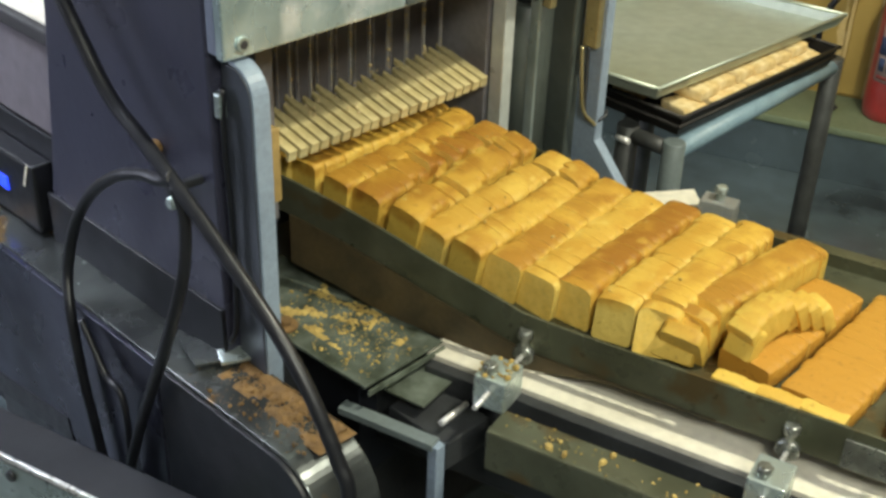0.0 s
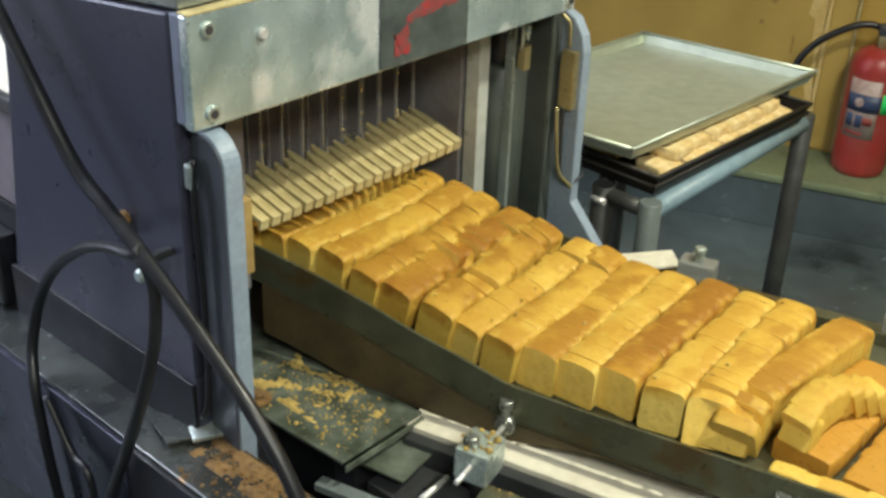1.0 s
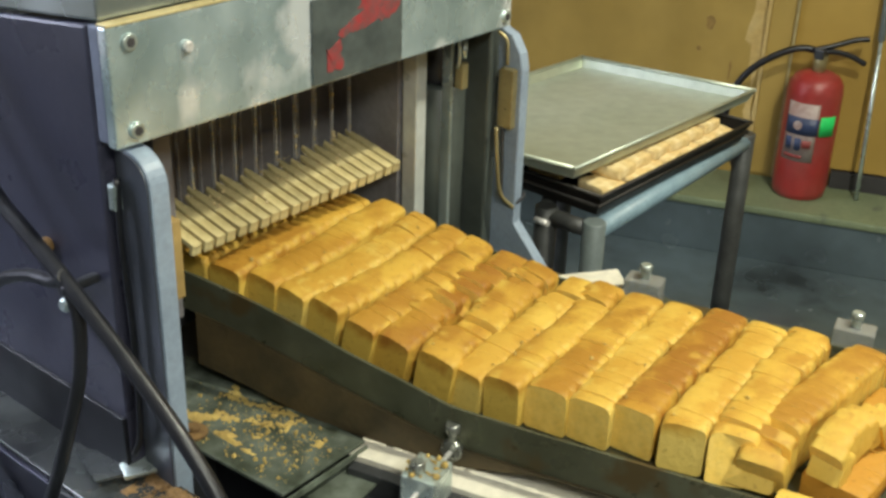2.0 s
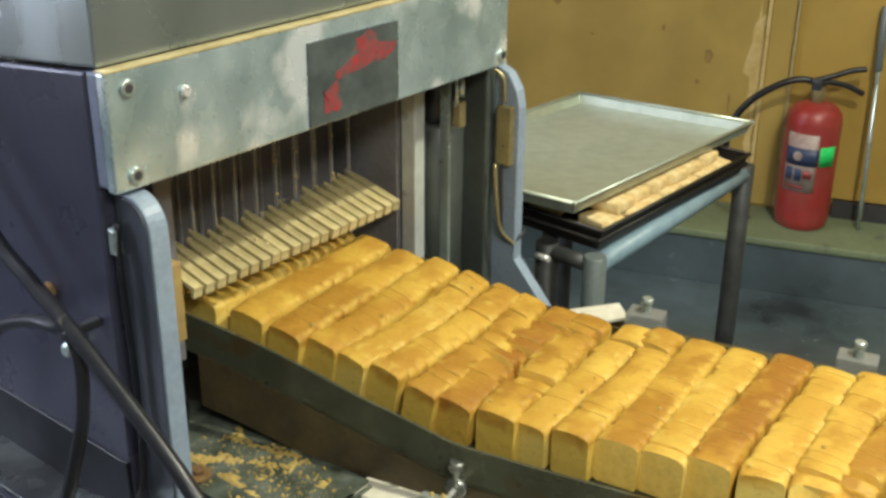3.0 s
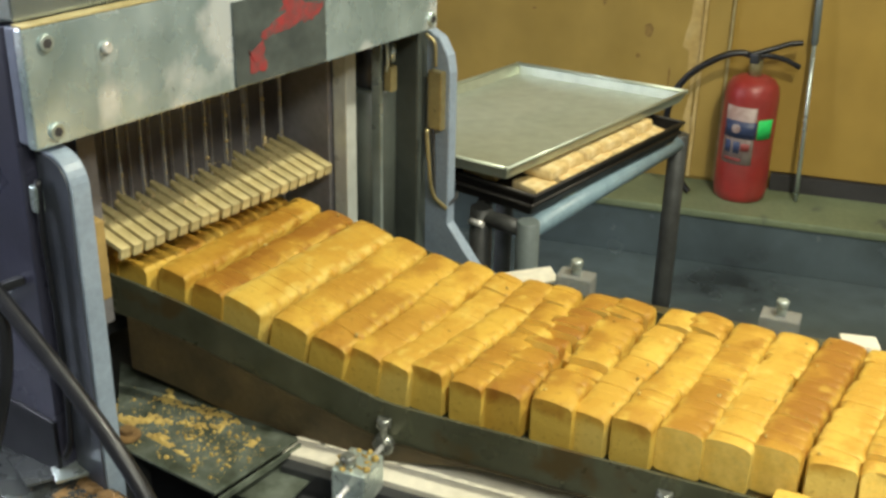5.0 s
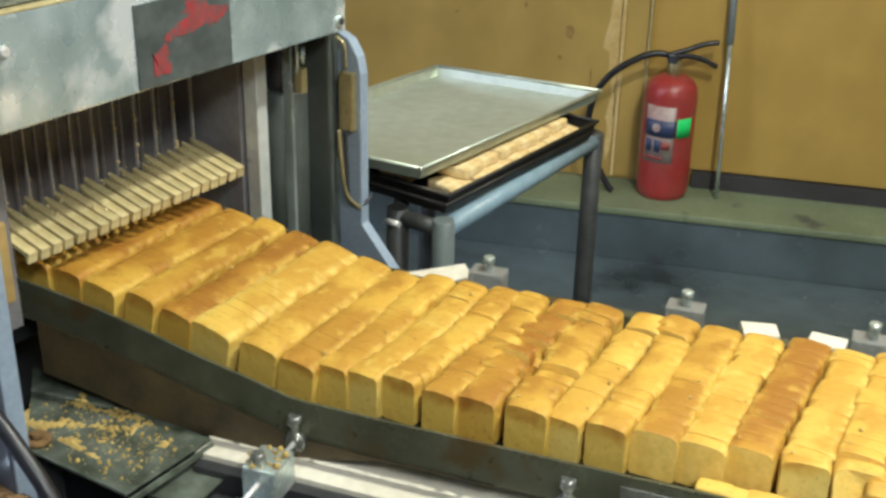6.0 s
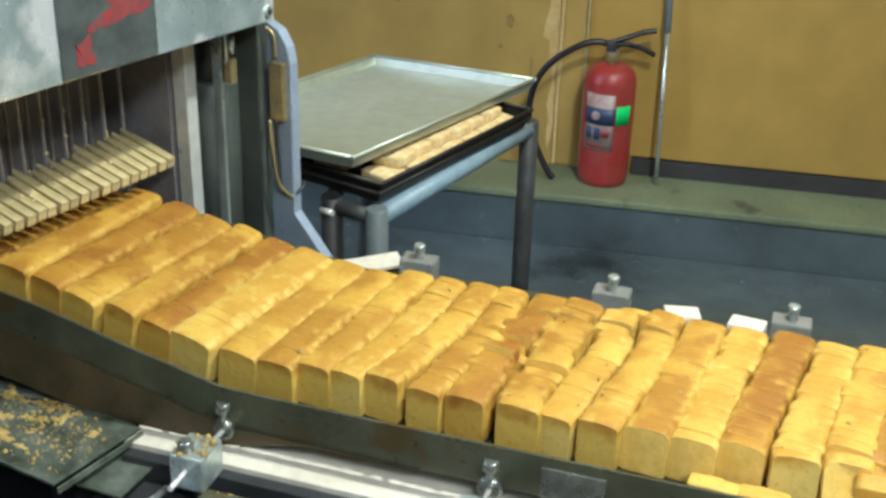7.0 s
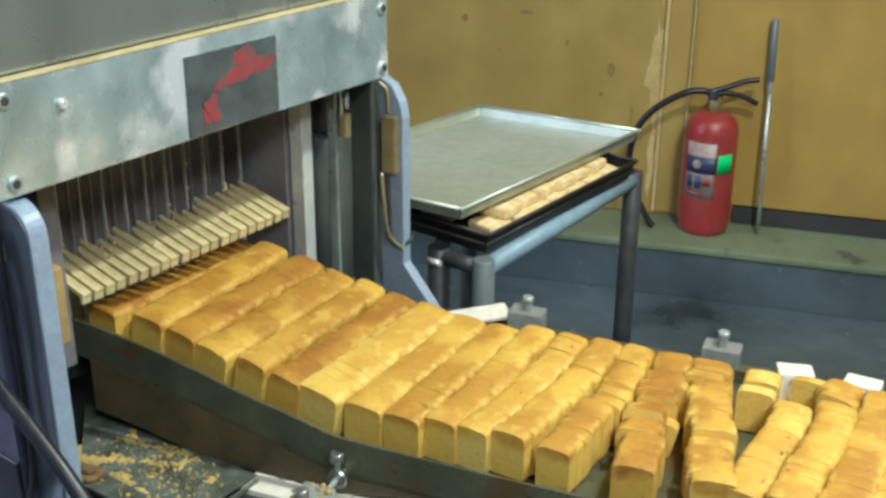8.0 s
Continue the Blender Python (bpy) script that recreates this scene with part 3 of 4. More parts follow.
for k in range(n):
    z0, z1 = 0.74 + 0.34 * k / n, 0.74 + 0.34 * (k + 1) / n
    a = [bm.verts.new(p) for p in ((0, -0.002, z0), (0, 0.003, z0), (0, 0.003, z1), (0, -0.002, z1), (0, -0.0035, (z0 + z1) / 2))]
    b = [bm.verts.new(v.co + Vector((0.0024, 0, 0))) for v in a]
    bm.faces.new(a)
    bm.faces.new(b[::-1])
    bm.faces.new((a[2], a[3], b[3], b[2]))
    bm.faces.new((a[3], a[4], b[4], b[3]))
    bm.faces.new((a[4], a[0], b[0], b[4]))
bmesh.ops.remove_doubles(bm, verts=bm.verts[:], dist=1e-5)
blade_mesh = mesh_of("blade", bm, BLADE)
for k in range(21):
    ob = new("blade", blade_mesh)
    ob.parent = slicer
    ob.location = (0.185 + 0.0214 * k, 0.212 + (0.060 if k % 2 else 0.0), 0)
# hold-down fingers, one between each pair of blades
bm = bmesh.new()
add_prism(bm, [(-0.0080, -0.048), (0.0080, -0.048), (0.0080, 0.030), (0.0030, 0.066), (-0.0040, 0.060), (-0.0080, 0.024)], (0, 0, -0.004), (1, 0, 0), (0, 1, 0), (0, 0, 0.008), 0.0012)
add_box(bm, (0, -0.0450, -0.0075), (0.0160, 0.006, 0.014), 0.001)
finger_mesh = mesh_of("finger", bm, WOODY)
for k in range(21):
    ob = new("finger", finger_mesh)
    ob.parent = slicer
    long = random.uniform(0.9, 1.14)               # uneven upper ends, even lower ends
    ob.matrix_basis = pose(0.187 + 0.0214 * k, 0.147 + 0.048 * (long - 1) + random.uniform(-0.0015, 0.0015), 0.887 + 0.012 * (long - 1), 13 + random.uniform(-0.9, 0.9), 0, random.uniform(-2.5, 2.5)) @ Matrix.Diagonal((1, long, 1, 1))
one_box("finger_bar", (0.402, 0.192, 0.882), (0.47, 0.014, 0.02), DARKSTEEL, slicer, 0.002)
# pneumatic parts on the far plate
one_box("valve_block", (0.796, 0.012, 0.970), (0.018, 0.030, 0.105), BRASS, slicer, 0.003, label="brass valve block")
one_box("valve_block", (0.727, 0.06, 1.015), (0.016, 0.018, 0.045), BRASS, slicer, 0.003)
one_cyl("cylinder", (0.752, 0.125, 0.62), (0.752, 0.125, 0.985), 0.045, CYLM, slicer, 24, 0.004, "dark grey pneumatic cylinder")
one_cyl("cylinder_head", (0.752, 0.125, 0.985), (0.752, 0.125, 1.075), 0.030, DARKSTEEL, slicer, 20, 0.004)
one_sweep("copper_pipe", smooth_path([(0.785, 0.03, 1.085), (0.79, 0.015, 1.07), (0.79, 0.012, 1.03)]), 0.0032, BRASS, slicer, 8)
one_sweep("air_pipe", smooth_path([(0.79, 0.015, 0.92), (0.79, 0.012, 0.85), (0.792, 0.01, 0.79), (0.80, -0.005, 0.775), (0.818, -0.016, 0.785), (0.83, -0.01, 0.79)]), 0.0032, DARKSTEEL, slicer, 8)
one_sweep("air_pipe", smooth_path([(0.778, 0.02, 0.92), (0.775, 0.012, 0.86), (0.783, 0.008, 0.80), (0.80, -0.01, 0.77)]), 0.0035, BRASS, slicer, 8)
one_sweep("air_pipe", smooth_path([(0.705, 0.05, 1.09), (0.708, 0.05, 1.05), (0.716, 0.06, 1.03)]), 0.003, STEEL, slicer, 8)
one_cyl("air_fitting", (0.727, 0.055, 1.045), (0.727, 0.055, 1.075), 0.005, STEEL, slicer, 10)
# base of the machine
one_box("base", (0.39, 0.33, 0.30), (0.78, 0.60, 0.60), DARKSTEEL, slicer, 0.006)
for z, y in ((0.86, 0.10),):
    bm = bmesh.new()
    add_cyl(bm, (0.0, y + 0.02, z), (-0.012, y + 0.02, z), 0.016, 20, bevel=0.003)
    add_cyl(bm, (-0.01, y + 0.02, z), (-0.026, y + 0.02, z), 0.010, 14, bevel=0.003)
    part("side_bolt", bm, STEEL, slicer)
one_box("latch", (0.006, 0.022, 1.035), (0.012, 0.014, 0.035), STEEL, slicer, 0.003)

infeed = thing("infeed_table", "steel infeed table behind the slicer", "table")
one_box("tabletop", (0.34, 0.86, 0.70), (0.5, 0.62, 0.03), RAIL, infeed, 0.003)
for x in (0.14, 0.54):
    one_box("leg", (x, 1.1, 0.3425), (0.04, 0.04, 0.685), DARKSTEEL, infeed, 0.003)

# ---- infeed side of the slicer ----
guard = thing("infeed_guard", "grey infeed cover with a white top sheet beside the slicer", "machine cover")
one_box("side_sheet", (0.03, 0.93, 0.89), (0.02, 0.90, 0.17), GUARDM, guard, 0.004)
one_box("dark_band", (0.026, 0.93, 0.99), (0.03, 0.90, 0.026), SKIRT, guard, 0.004)
one_box("white_sheet", (0.135, 0.93, 1.12), (0.32, 0.90, 0.012), WHITEP, guard, 0.004, pose(0, 0, 0, 0, -48, 0), "white plastic sheet")
one_box("lower_sheet", (0.03, 0.93, 0.40), (0.02, 0.90, 0.80), BLACKPAINT, guard, 0.004)
panel = one_box("control_box", (0.0, 0.648, 0.687), (0.04, 0.20, 0.13), BLACKM, guard, 0.006, label="black control box with a blue light")
bm = bmesh.new()
add_box(bm, (-0.0215, 0.658, 0.687), (0.003, 0.034, 0.026), 0.001)
part("blue_light", bm, glow("blue_indicator", (0.02, 0.06, 0.9), 1.5), panel)
bm = bmesh.new()
add_box(bm, (-0.0215, 0.568, 0.731), (0.002, 0.005, 0.05), 0.0, pose(0, 0, 0, 25, 0, 0))
part("white_mark", bm, WHITEP, panel)

# ---- belt guard and crumb tray in front of the slicer ----
belt = thing("belt_guard", "black belt guard with a steel top, rust and bread dust", "belt guard")
prof = [(0.75, 0.617), (-0.165, 0.617)] + [(-0.165 - 0.10 * math.sin(radians(a)), 0.517 + 0.10 * math.cos(radians(a))) for a in range(5, 91, 5)] + [(-0.265, 0.25), (0.75, 0.25)]
bm = bmesh.new()
add_prism(bm, prof, (-0.078, 0, 0), (0, 1, 0), (0, 0, 1), (0.105, 0, 0), 0.003)
part("cover", bm, DULL, belt, "worn steel cover strip")
bm = bmesh.new()
add_prism(bm, [(y * 0.985 + 0.0, z - 0.004) for y, z in prof if y < 0.2] + [(0.10, 0.25), (0.10, 0.613)], (-0.086, 0, 0), (0, 1, 0), (0, 0, 1), (0.0075, 0, 0), 0.002)
part("side_cover", bm, BLACKPAINT, belt, "dark painted rounded side cover")
bm = bmesh.new()
add_prism(bm, [(0.102, 0.26), (0.75, 0.26), (0.75, 0.615), (0.102, 0.615)], (-0.088, 0, 0), (0, 1, 0), (0, 0, 1), (0.0095, 0, 0), 0.002)
part("side_sheet", bm, MOTORM, belt, "bluish steel side sheet")
one_box("plinth", (-0.03, 0.24, 0.125), (0.09, 0.95, 0.25), DARKSTEEL, belt, 0.004)
one_box("bracket", (-0.018, 0.078, 0.626), (0.05, 0.09, 0.004), DULL, belt, 0.001, pose(0, 0, 0, -6, 4, -18))
one_box("bracket", (0.004, 0.030, 0.630), (0.045, 0.030, 0.006), STEEL, belt, 0.001, pose(0, 0, 0, 8, 0, -24), "bright bent steel bracket")
one_box("rusty_cap", (0.022, 0.062, 0.640), (0.034, 0.034, 0.024), RUST, belt, 0.006, pose(0, 0, 0, 0, 0, -20))


one_box("slot", (-0.0885, 0.56, 0.285), (0.004, 0.30, 0.05), BLACKM, belt, 0.001, pose(0, 0, 0, -9, 0, 0))

box = thing("steel_box", "low steel box with a bright folded edge beside the belt guard", "machine cover", pose(-0.243, 0.18, 0.0, 0, 0, 15))
one_box("body", (0.040, 0.0, 0.215), (0.078, 0.44, 0.43), STEEL, box, 0.004)
one_box("lid", (0.041, 0.0, 0.4385), (0.082, 0.446, 0.015), BLACKPAINT, box, 0.003)
one_box("folded_edge", (-0.002, 0.0, 0.446), (0.006, 0.45, 0.010), CHROME, box, 0.001)
one_cyl("bolt", (0.002, 0.085, 0.41), (-0.006, 0.085, 0.41), 0.010, DARKSTEEL, box, 12, 0.002)


def mound(name, label, x0, x1, y0, y1, z, high, seed, mat, nx=26, ny=50, cut=0.42, parent=None):
    """A thin uneven layer of dust or crumbs."""
    bm = bmesh.new()
    grid = {}
    for i in range(nx + 1):
        for j in range(ny + 1):
            u, v = i / nx, j / ny
            p = Vector((x0 + (x1 - x0) * u, y0 + (y1 - y0) * v, 0))
            n = 0.5 + 0.5 * noise.noise(Vector((p.x * 38 + seed, p.y * 22, seed))) + 0.22 * noise.noise(Vector((p.x * 150, p.y * 150, seed)))
            edge = min(u, 1 - u, v, 1 - v) * 6
            n = max(0.0, min(n, edge) - cut)
            p.z = z - 0.0012 + high * n * 1.6
            grid[i, j] = bm.verts.new(p)
    for i in range(nx):
        for j in range(ny):
            f = bm.faces.new((grid[i, j], grid[i + 1, j], grid[i + 1, j + 1], grid[i, j + 1]))
            f.smooth = True
    ob = new(name, mesh_of(name, bm, mat))
    return tagged(ob, label, "crumbs", kind="stuff")


def crumbs(name, label, n, seed, spot, size, parent_mat):
    """Loose bread crumbs as one heap of small uneven lumps."""
    rng = random.Random(seed)
    bm = bmesh.new()
    for _ in range(n):
        x, y, z = spot(rng)
        r = size * (rng.uniform(0.3, 1.0) if rng.random() < 0.8 else rng.uniform(1.2, 2.8))
        q = Euler([rng.uniform(0, 6.3) for _ in range(3)]).to_matrix().to_4x4()
        m = Matrix.Translation((x, y, z + r * 0.35)) @ q @ Matrix.Diagonal((r, r * rng.uniform(0.5, 1), r * rng.uniform(0.4, 0.9), 1))
        tmp = bmesh.new()
        bmesh.ops.create_icosphere(tmp, subdivisions=1, radius=1.0, matrix=m)
        merge(bm, tmp)
    ob = new(name, mesh_of(name, bm, parent_mat))
    return tagged(ob, label, "crumbs", kind="stuff")


crumbs("crumb_heap", "brown bread dust and crumbs on the belt guard", 900, 11,
       lambda r: (r.uniform(-0.02, 0.024) if r.random() < 0.75 else r.uniform(-0.07, 0.0), min(max(r.gauss(-0.10, 0.07), -0.20), 0.05), 0.6185), 0.0016, RUST)

mound("dust_layer", "brown bread dust caked on the belt guard", -0.040, 0.027, -0.215, 0.04, 0.617, 0.010, 3.1, RUST, 40, 110, 0.36)

tray = thing("crumb_tray", "greasy steel crumb tray on a dark angle frame", "tray")
bm = bmesh.new()
add_prism(bm, [(0.236, 0.215), (0.085, 0.035), (0.094, -0.158), (0.257, -0.156)], (0, 0, 0.624), (1, 0, 0), (0, 1, 0), (0, 0, 0.005), 0.001)
part("plate", bm, CRUMBPLATE, tray, "thin steel plate with crumbs stuck on it")
one_box("front_angle", (0.176, -0.162, 0.618), (0.16, 0.004, 0.010), CRUMBPLATE, tray, 0.001, pose(0, 0, 0, 0, 0, 1))
one_box("side_angle", (0.100, -0.20, 0.579), (0.022, 0.16, 0.012), LEGG, tray, 0.001, pose(0, 0, 0, 0, 0, 14))
one_box("post", (0.121, -0.278, 0.29), (0.018, 0.018, 0.58), PALEBLUE, tray, 0.002)
one_box("lower_plate", (0.185, -0.178, 0.597), (0.085, 0.075, 0.004), CRUMBPLATE, tray, 0.001, pose(0, 0, 0, 0, 0, 10))
one_box("back_frame", (0.18, 0.03, 0.50), (0.09, 0.26, 0.22), BLACKPAINT, tray, 0.004)
one_box("beam", (0.180, -0.225, 0.55), (0.09, 0.12, 0.05), DARKSTEEL, tray, 0.003)
one_cyl("rod", (0.140, -0.267, 0.600), (0.200, -0.262, 0.600), 0.005, CHROME, tray, 10)
one_box("frame_leg", (0.16, 0.02, 0.195), (0.06, 0.06, 0.39), DARKSTEEL, tray, 0.003)
bm = bmesh.new()
add_cyl(bm, (0.105, 0.035, 0.629), (0.105, 0.035, 0.638), 0.020, 20, bevel=0.003)
add_cyl(bm, (0.105, 0.035, 0.637), (0.105, 0.035, 0.646), 0.010, 6, bevel=0.001)
part("rusty_bolt", bm, RUST, tray)


def tray_spot(r):
    while True:
        x, y = r.gauss(0.175, 0.045), r.gauss(-0.05, 0.085)
        if 0.095 < x < 0.235 and -0.15 < y < 0.16:
            return x, y, 0.629


crumbs("crumb_heap", "golden bread crumbs on the steel crumb tray", 520, 12, tray_spot, 0.0015, CRUMBS)
mound("crumb_layer", "golden crumbs caked on the steel crumb tray", 0.110, 0.252, -0.152, 0.12, 0.629, 0.011, 7.7, CRUMBS, 70, 120, 0.54)


def finger_spot(r):
    y = min(max(r.gauss(0.165, 0.022), 0.115), 0.205)
    return r.uniform(0.182, 0.60), y, 0.8925 + (y - 0.147) * 0.231


crumbs("crumb_heap", "pale bread crumbs on the hold-down fingers", 320, 16, finger_spot, 0.0012, CRUMBPALE)


def blade_spot(r):
    k = 2 * r.randrange(0, 11)
    return 0.1862 + 0.0214 * k + r.uniform(-0.0012, 0.0012), 0.2085 + r.uniform(-0.001, 0.001), 0.90 + 0.085 * r.random() ** 1.5


crumbs("crumb_heap", "pale crumbs clinging to the front blades", 110, 17, blade_spot, 0.0017, CRUMBPALE)


def bar_spot(r):
    p = CONV @ Vector((r.uniform(-0.168, -0.118), r.uniform(-1.1, -0.32), 0.6205))
    return p.x, p.y, p.z


crumbs("crumb_heap", "bread crumbs along the outer steel bar", 160, 13, bar_spot, 0.003, CRUMBS)


def block_spot(r):
    p = CONV @ Vector((-0.10 + r.uniform(-0.026, 0.026), -0.285 + r.uniform(-0.023, 0.023), 0.672))
    return p.x, p.y, p.z


crumbs("crumb_heap", "bread crumbs on top of the clamp block", 50, 14, block_spot, 0.003, CRUMBS)


def chute_spot(r):
    s = r.uniform(-0.08, 0.9)
    p = CONV @ Vector((r.uniform(-0.008, 0.0), -s, bed(s)))
    return p.x, p.y, p.z


crumbs("crumb_heap", "bread crumbs along the conveyor rail", 120, 15, chute_spot, 0.003, CRUMBS)

# ---- black cable hung on the machine ----
cable = thing("power_cable", "thick black cable hung in a loop on the machine side", "cable")
one_sweep("cable_run", smooth_path([(-0.05, 0.62, 1.42), (-0.055, 0.40, 1.25), (-0.06, 0.278, 1.125), (-0.06, 0.19, 1.02), (-0.06, 0.118, 0.978), (-0.06, 0.054, 0.942), (-0.06, -0.002, 0.908), (-0.06, -0.064, 0.868),
                                    (-0.06, -0.117, 0.832), (-0.06, -0.161, 0.799), (-0.06, -0.209, 0.754), (-0.06, -0.246, 0.706), (-0.06, -0.277, 0.655), (-0.064, -0.30, 0.60), (-0.10, -0.31, 0.40), (-0.13, -0.28, 0.02)]), 0.0105, BLACKM, cable, 12)
one_sweep("cable_loop", smooth_path([(-0.062, 0.045, 0.945), (-0.062, 0.072, 0.929), (-0.06, 0.127, 0.917), (-0.06, 0.198, 0.886), (-0.060, 0.277, 0.825), (-0.066, 0.329, 0.752), (-0.082, 0.343, 0.670), (-0.100, 0.318, 0.620), (-0.106, 0.305, 0.564), (-0.106, 0.298, 0.484), (-0.106, 0.283, 0.398), (-0.106, 0.268, 0.309),
                                     (-0.106, 0.255, 0.21), (-0.106, 0.232, 0.22),
                                     (-0.106, 0.196, 0.343), (-0.106, 0.145, 0.471), (-0.106, 0.088, 0.591), (-0.104, 0.055, 0.660), (-0.096, 0.032, 0.727), (-0.075, 0.019, 0.816), (-0.062, 0.025, 0.888), (-0.062, 0.04, 0.935)]), 0.0088, BLACKM, cable, 12)
one_sweep("thin_lead", smooth_path([(-0.106, 0.276, 0.623), (-0.106, 0.225, 0.547), (-0.106, 0.174, 0.481), (-0.108, 0.22, 0.05)]), 0.006, BLACKM, cable, 10)
one_box("hook", (-0.028, 0.07, 0.912), (0.056, 0.012, 0.012), DARKSTEEL, cable, 0.003, label="dark steel cable hook")
one_cyl("rusty_knob", (-0.014, 0.17, 0.925), (0.0, 0.17, 0.925), 0.012, RUST, cable, 14, 0.003)
one_sweep("door_lead", smooth_path([(0.008, 0.018, 1.06), (0.004, 0.016, 0.98), (0.006, 0.014, 0.85), (0.003, 0.016, 0.70), (0.0, 0.03, 0.655)]), 0.0045, BLACKM, cable, 8)

# ---- table with baking trays ----
table = thing("tube_table", "steel tube table with a blue front rail and dark legs", "table")
LEGS = ((0.955, -0.088, LEGG), (1.592, -0.080, LEGM), (1.58, 0.38, LEGM), (0.955, 0.02, LEGM))
for x, y, m in LEGS:
    one_cyl("leg", (x, y, 0.0), (x, y, 0.715), 0.022, m, table, 18, 0.002)
ends = [Vector((x, y, 0.695)) for x, y, _ in LEGS]
one_cyl("rail", ends[0], ends[1], 0.019, TUBE, table, 18, label="blue painted front rail")
one_cyl("rail", ends[1], ends[2], 0.016, LEGM, table, 16)
one_cyl("rail", ends[2], ends[3], 0.016, LEGM, table, 16)
one_cyl("rail", ends[3], ends[0], 0.016, LEGM, table, 16)
one_cyl("air_fitting", (0.925, 0.025, 0.694), (0.925, -0.005, 0.694), 0.0065, CHROME, table, 10)


def baking_tray(name, label, mat, m, w, d, h, group):
    t = thing(name, label, "baking tray", m, group)
    bm = bmesh.new()
    add_box(bm, (0, 0, 0.002), (w - 0.03, d - 0.03, 0.004), 0.001)
    part("base", bm, mat, t)
    for sx, sy, length, turn in ((0, -1, w, 0), (0, 1, w, 180), (1, 0, d, 90), (-1, 0, d, 270)):
        bm = bmesh.new()
        a = length / 2
        add_prism(bm, [(-a + 0.015, 0.0), (a - 0.015, 0.0), (a, h), (-a, h)], (0, 0, 0), (1, 0, 0), (0, -0.4, 1), (0, -0.002, 0))
        add_cyl(bm, (-a, -0.4 * h - 0.001, h), (a, -0.4 * h - 0.001, h), 0.0042, 8)
        ob = part("rim", bm, mat, t)
        off = (d if sx == 0 else w) / 2 - 0.015
        ob.matrix_basis = Matrix.Rotation(radians(turn), 4, "Z") @ Matrix.Translation((0, -off, 0.001))
    return t


TM = pose(1.262, 0.160, 0.0, 0, 0, -2.0)
baking_tray("baking_tray", "empty silver aluminium baking tray on top", TRAYM, TM @ pose(0.010, 0.004, 0.778, -3.2, 0.8, 0), 0.690, 0.472, 0.024, "baking trays")
baking_tray("baking_tray", "burnt black baking tray holding toast slices", TRAYD, TM @ pose(-0.004, -0.030, 0.732), 0.575, 0.47, 0.03, "baking trays")
baking_tray("baking_tray", "burnt black baking tray on the table frame", TRAYD, TM @ pose(-0.004, -0.026, 0.7175), 0.575, 0.47, 0.022, "baking trays")
rngt = random.Random(9)
bm = bmesh.new()
add_box(bm, (0, 0, 0.0105), (0.066, 0.070, 0.022), 0.006)
toast_mesh = mesh_of("toast_slice", bm, TOASTM)
for row in range(3):
    for k in range(7):
        x, y = -0.212 + 0.070 * k, -0.212 + 0.12 * row
        ob = new("toast_slice", toast_mesh)
        ob.matrix_basis = TM @ pose(x + rngt.uniform(-0.006, 0.006), y + rngt.uniform(-0.004, 0.004), 0.7370, 0, 0, rngt.uniform(-16, 16))
        tagged(ob, "cream toast slice with a browned edge on the tray", "bread", "toast slices on the tray")
        if row == 0 and k > 0:
            ob = new("toast_slice", toast_mesh)
            ob.matrix_basis = TM @ pose(x - 0.03 + rngt.uniform(-0.006, 0.006), y + rngt.uniform(0.008, 0.02), 0.7592, 0, rngt.uniform(-2, 2), rngt.uniform(-14, 14))
            tagged(ob, "cream toast slice with a browned edge on the tray", "bread", "toast slices on the tray")

# ---- fire extinguisher on the ledge ----
ext = thing("fire_extinguisher", "dusty red fire extinguisher with a green sticker on the ledge", "fire extinguisher", ROOM @ pose(-0.098, 0.205, 0.180, 0, 0, -20.0))
R = 0.083
bm = bmesh.new()
add_sweep(bm, [(0, 0, z) for z in (0, 0.006, 0.03, 0.335, 0.362, 0.382, 0.393, 0.398)], R, 32, radii=[R * f for f in (0.88, 0.95, 1, 1, 0.95, 0.80, 0.55, 0.3)])
part("cylinder", bm, REDM, ext, "red steel cylinder")
one_cyl("neck", (0, 0, 0.39), (0, 0, 0.445), 0.020, BRASS, ext, 16, 0.003)
one_box("valve", (0, 0, 0.452), (0.05, 0.03, 0.03), DARKSTEEL, ext, 0.005)
face = math.atan2(-1.6, -3.3)                      # towards the room


def wrapped(name, a0, a1, z0, z1, mat, label="", lift=0.001):
    """A sticker bent round the cylinder."""
    bm = bmesh.new()
    n = 10
    for k in range(n):
        q = []
        for a, z in ((k, z0), (k + 1, z0), (k + 1, z1), (k, z1)):
            b = face + radians(a0 + (a1 - a0) * a / n)
            q.append(bm.verts.new(((R + lift) * math.cos(b), (R + lift) * math.sin(b), z)))
        bm.faces.new(q).smooth = True
    bmesh.ops.remove_doubles(bm, verts=bm.verts[:], dist=1e-5)
    bmesh.ops.solidify(bm, geom=bm.faces[:], thickness=0.0006)
    return part(name, bm, mat, ext, label)


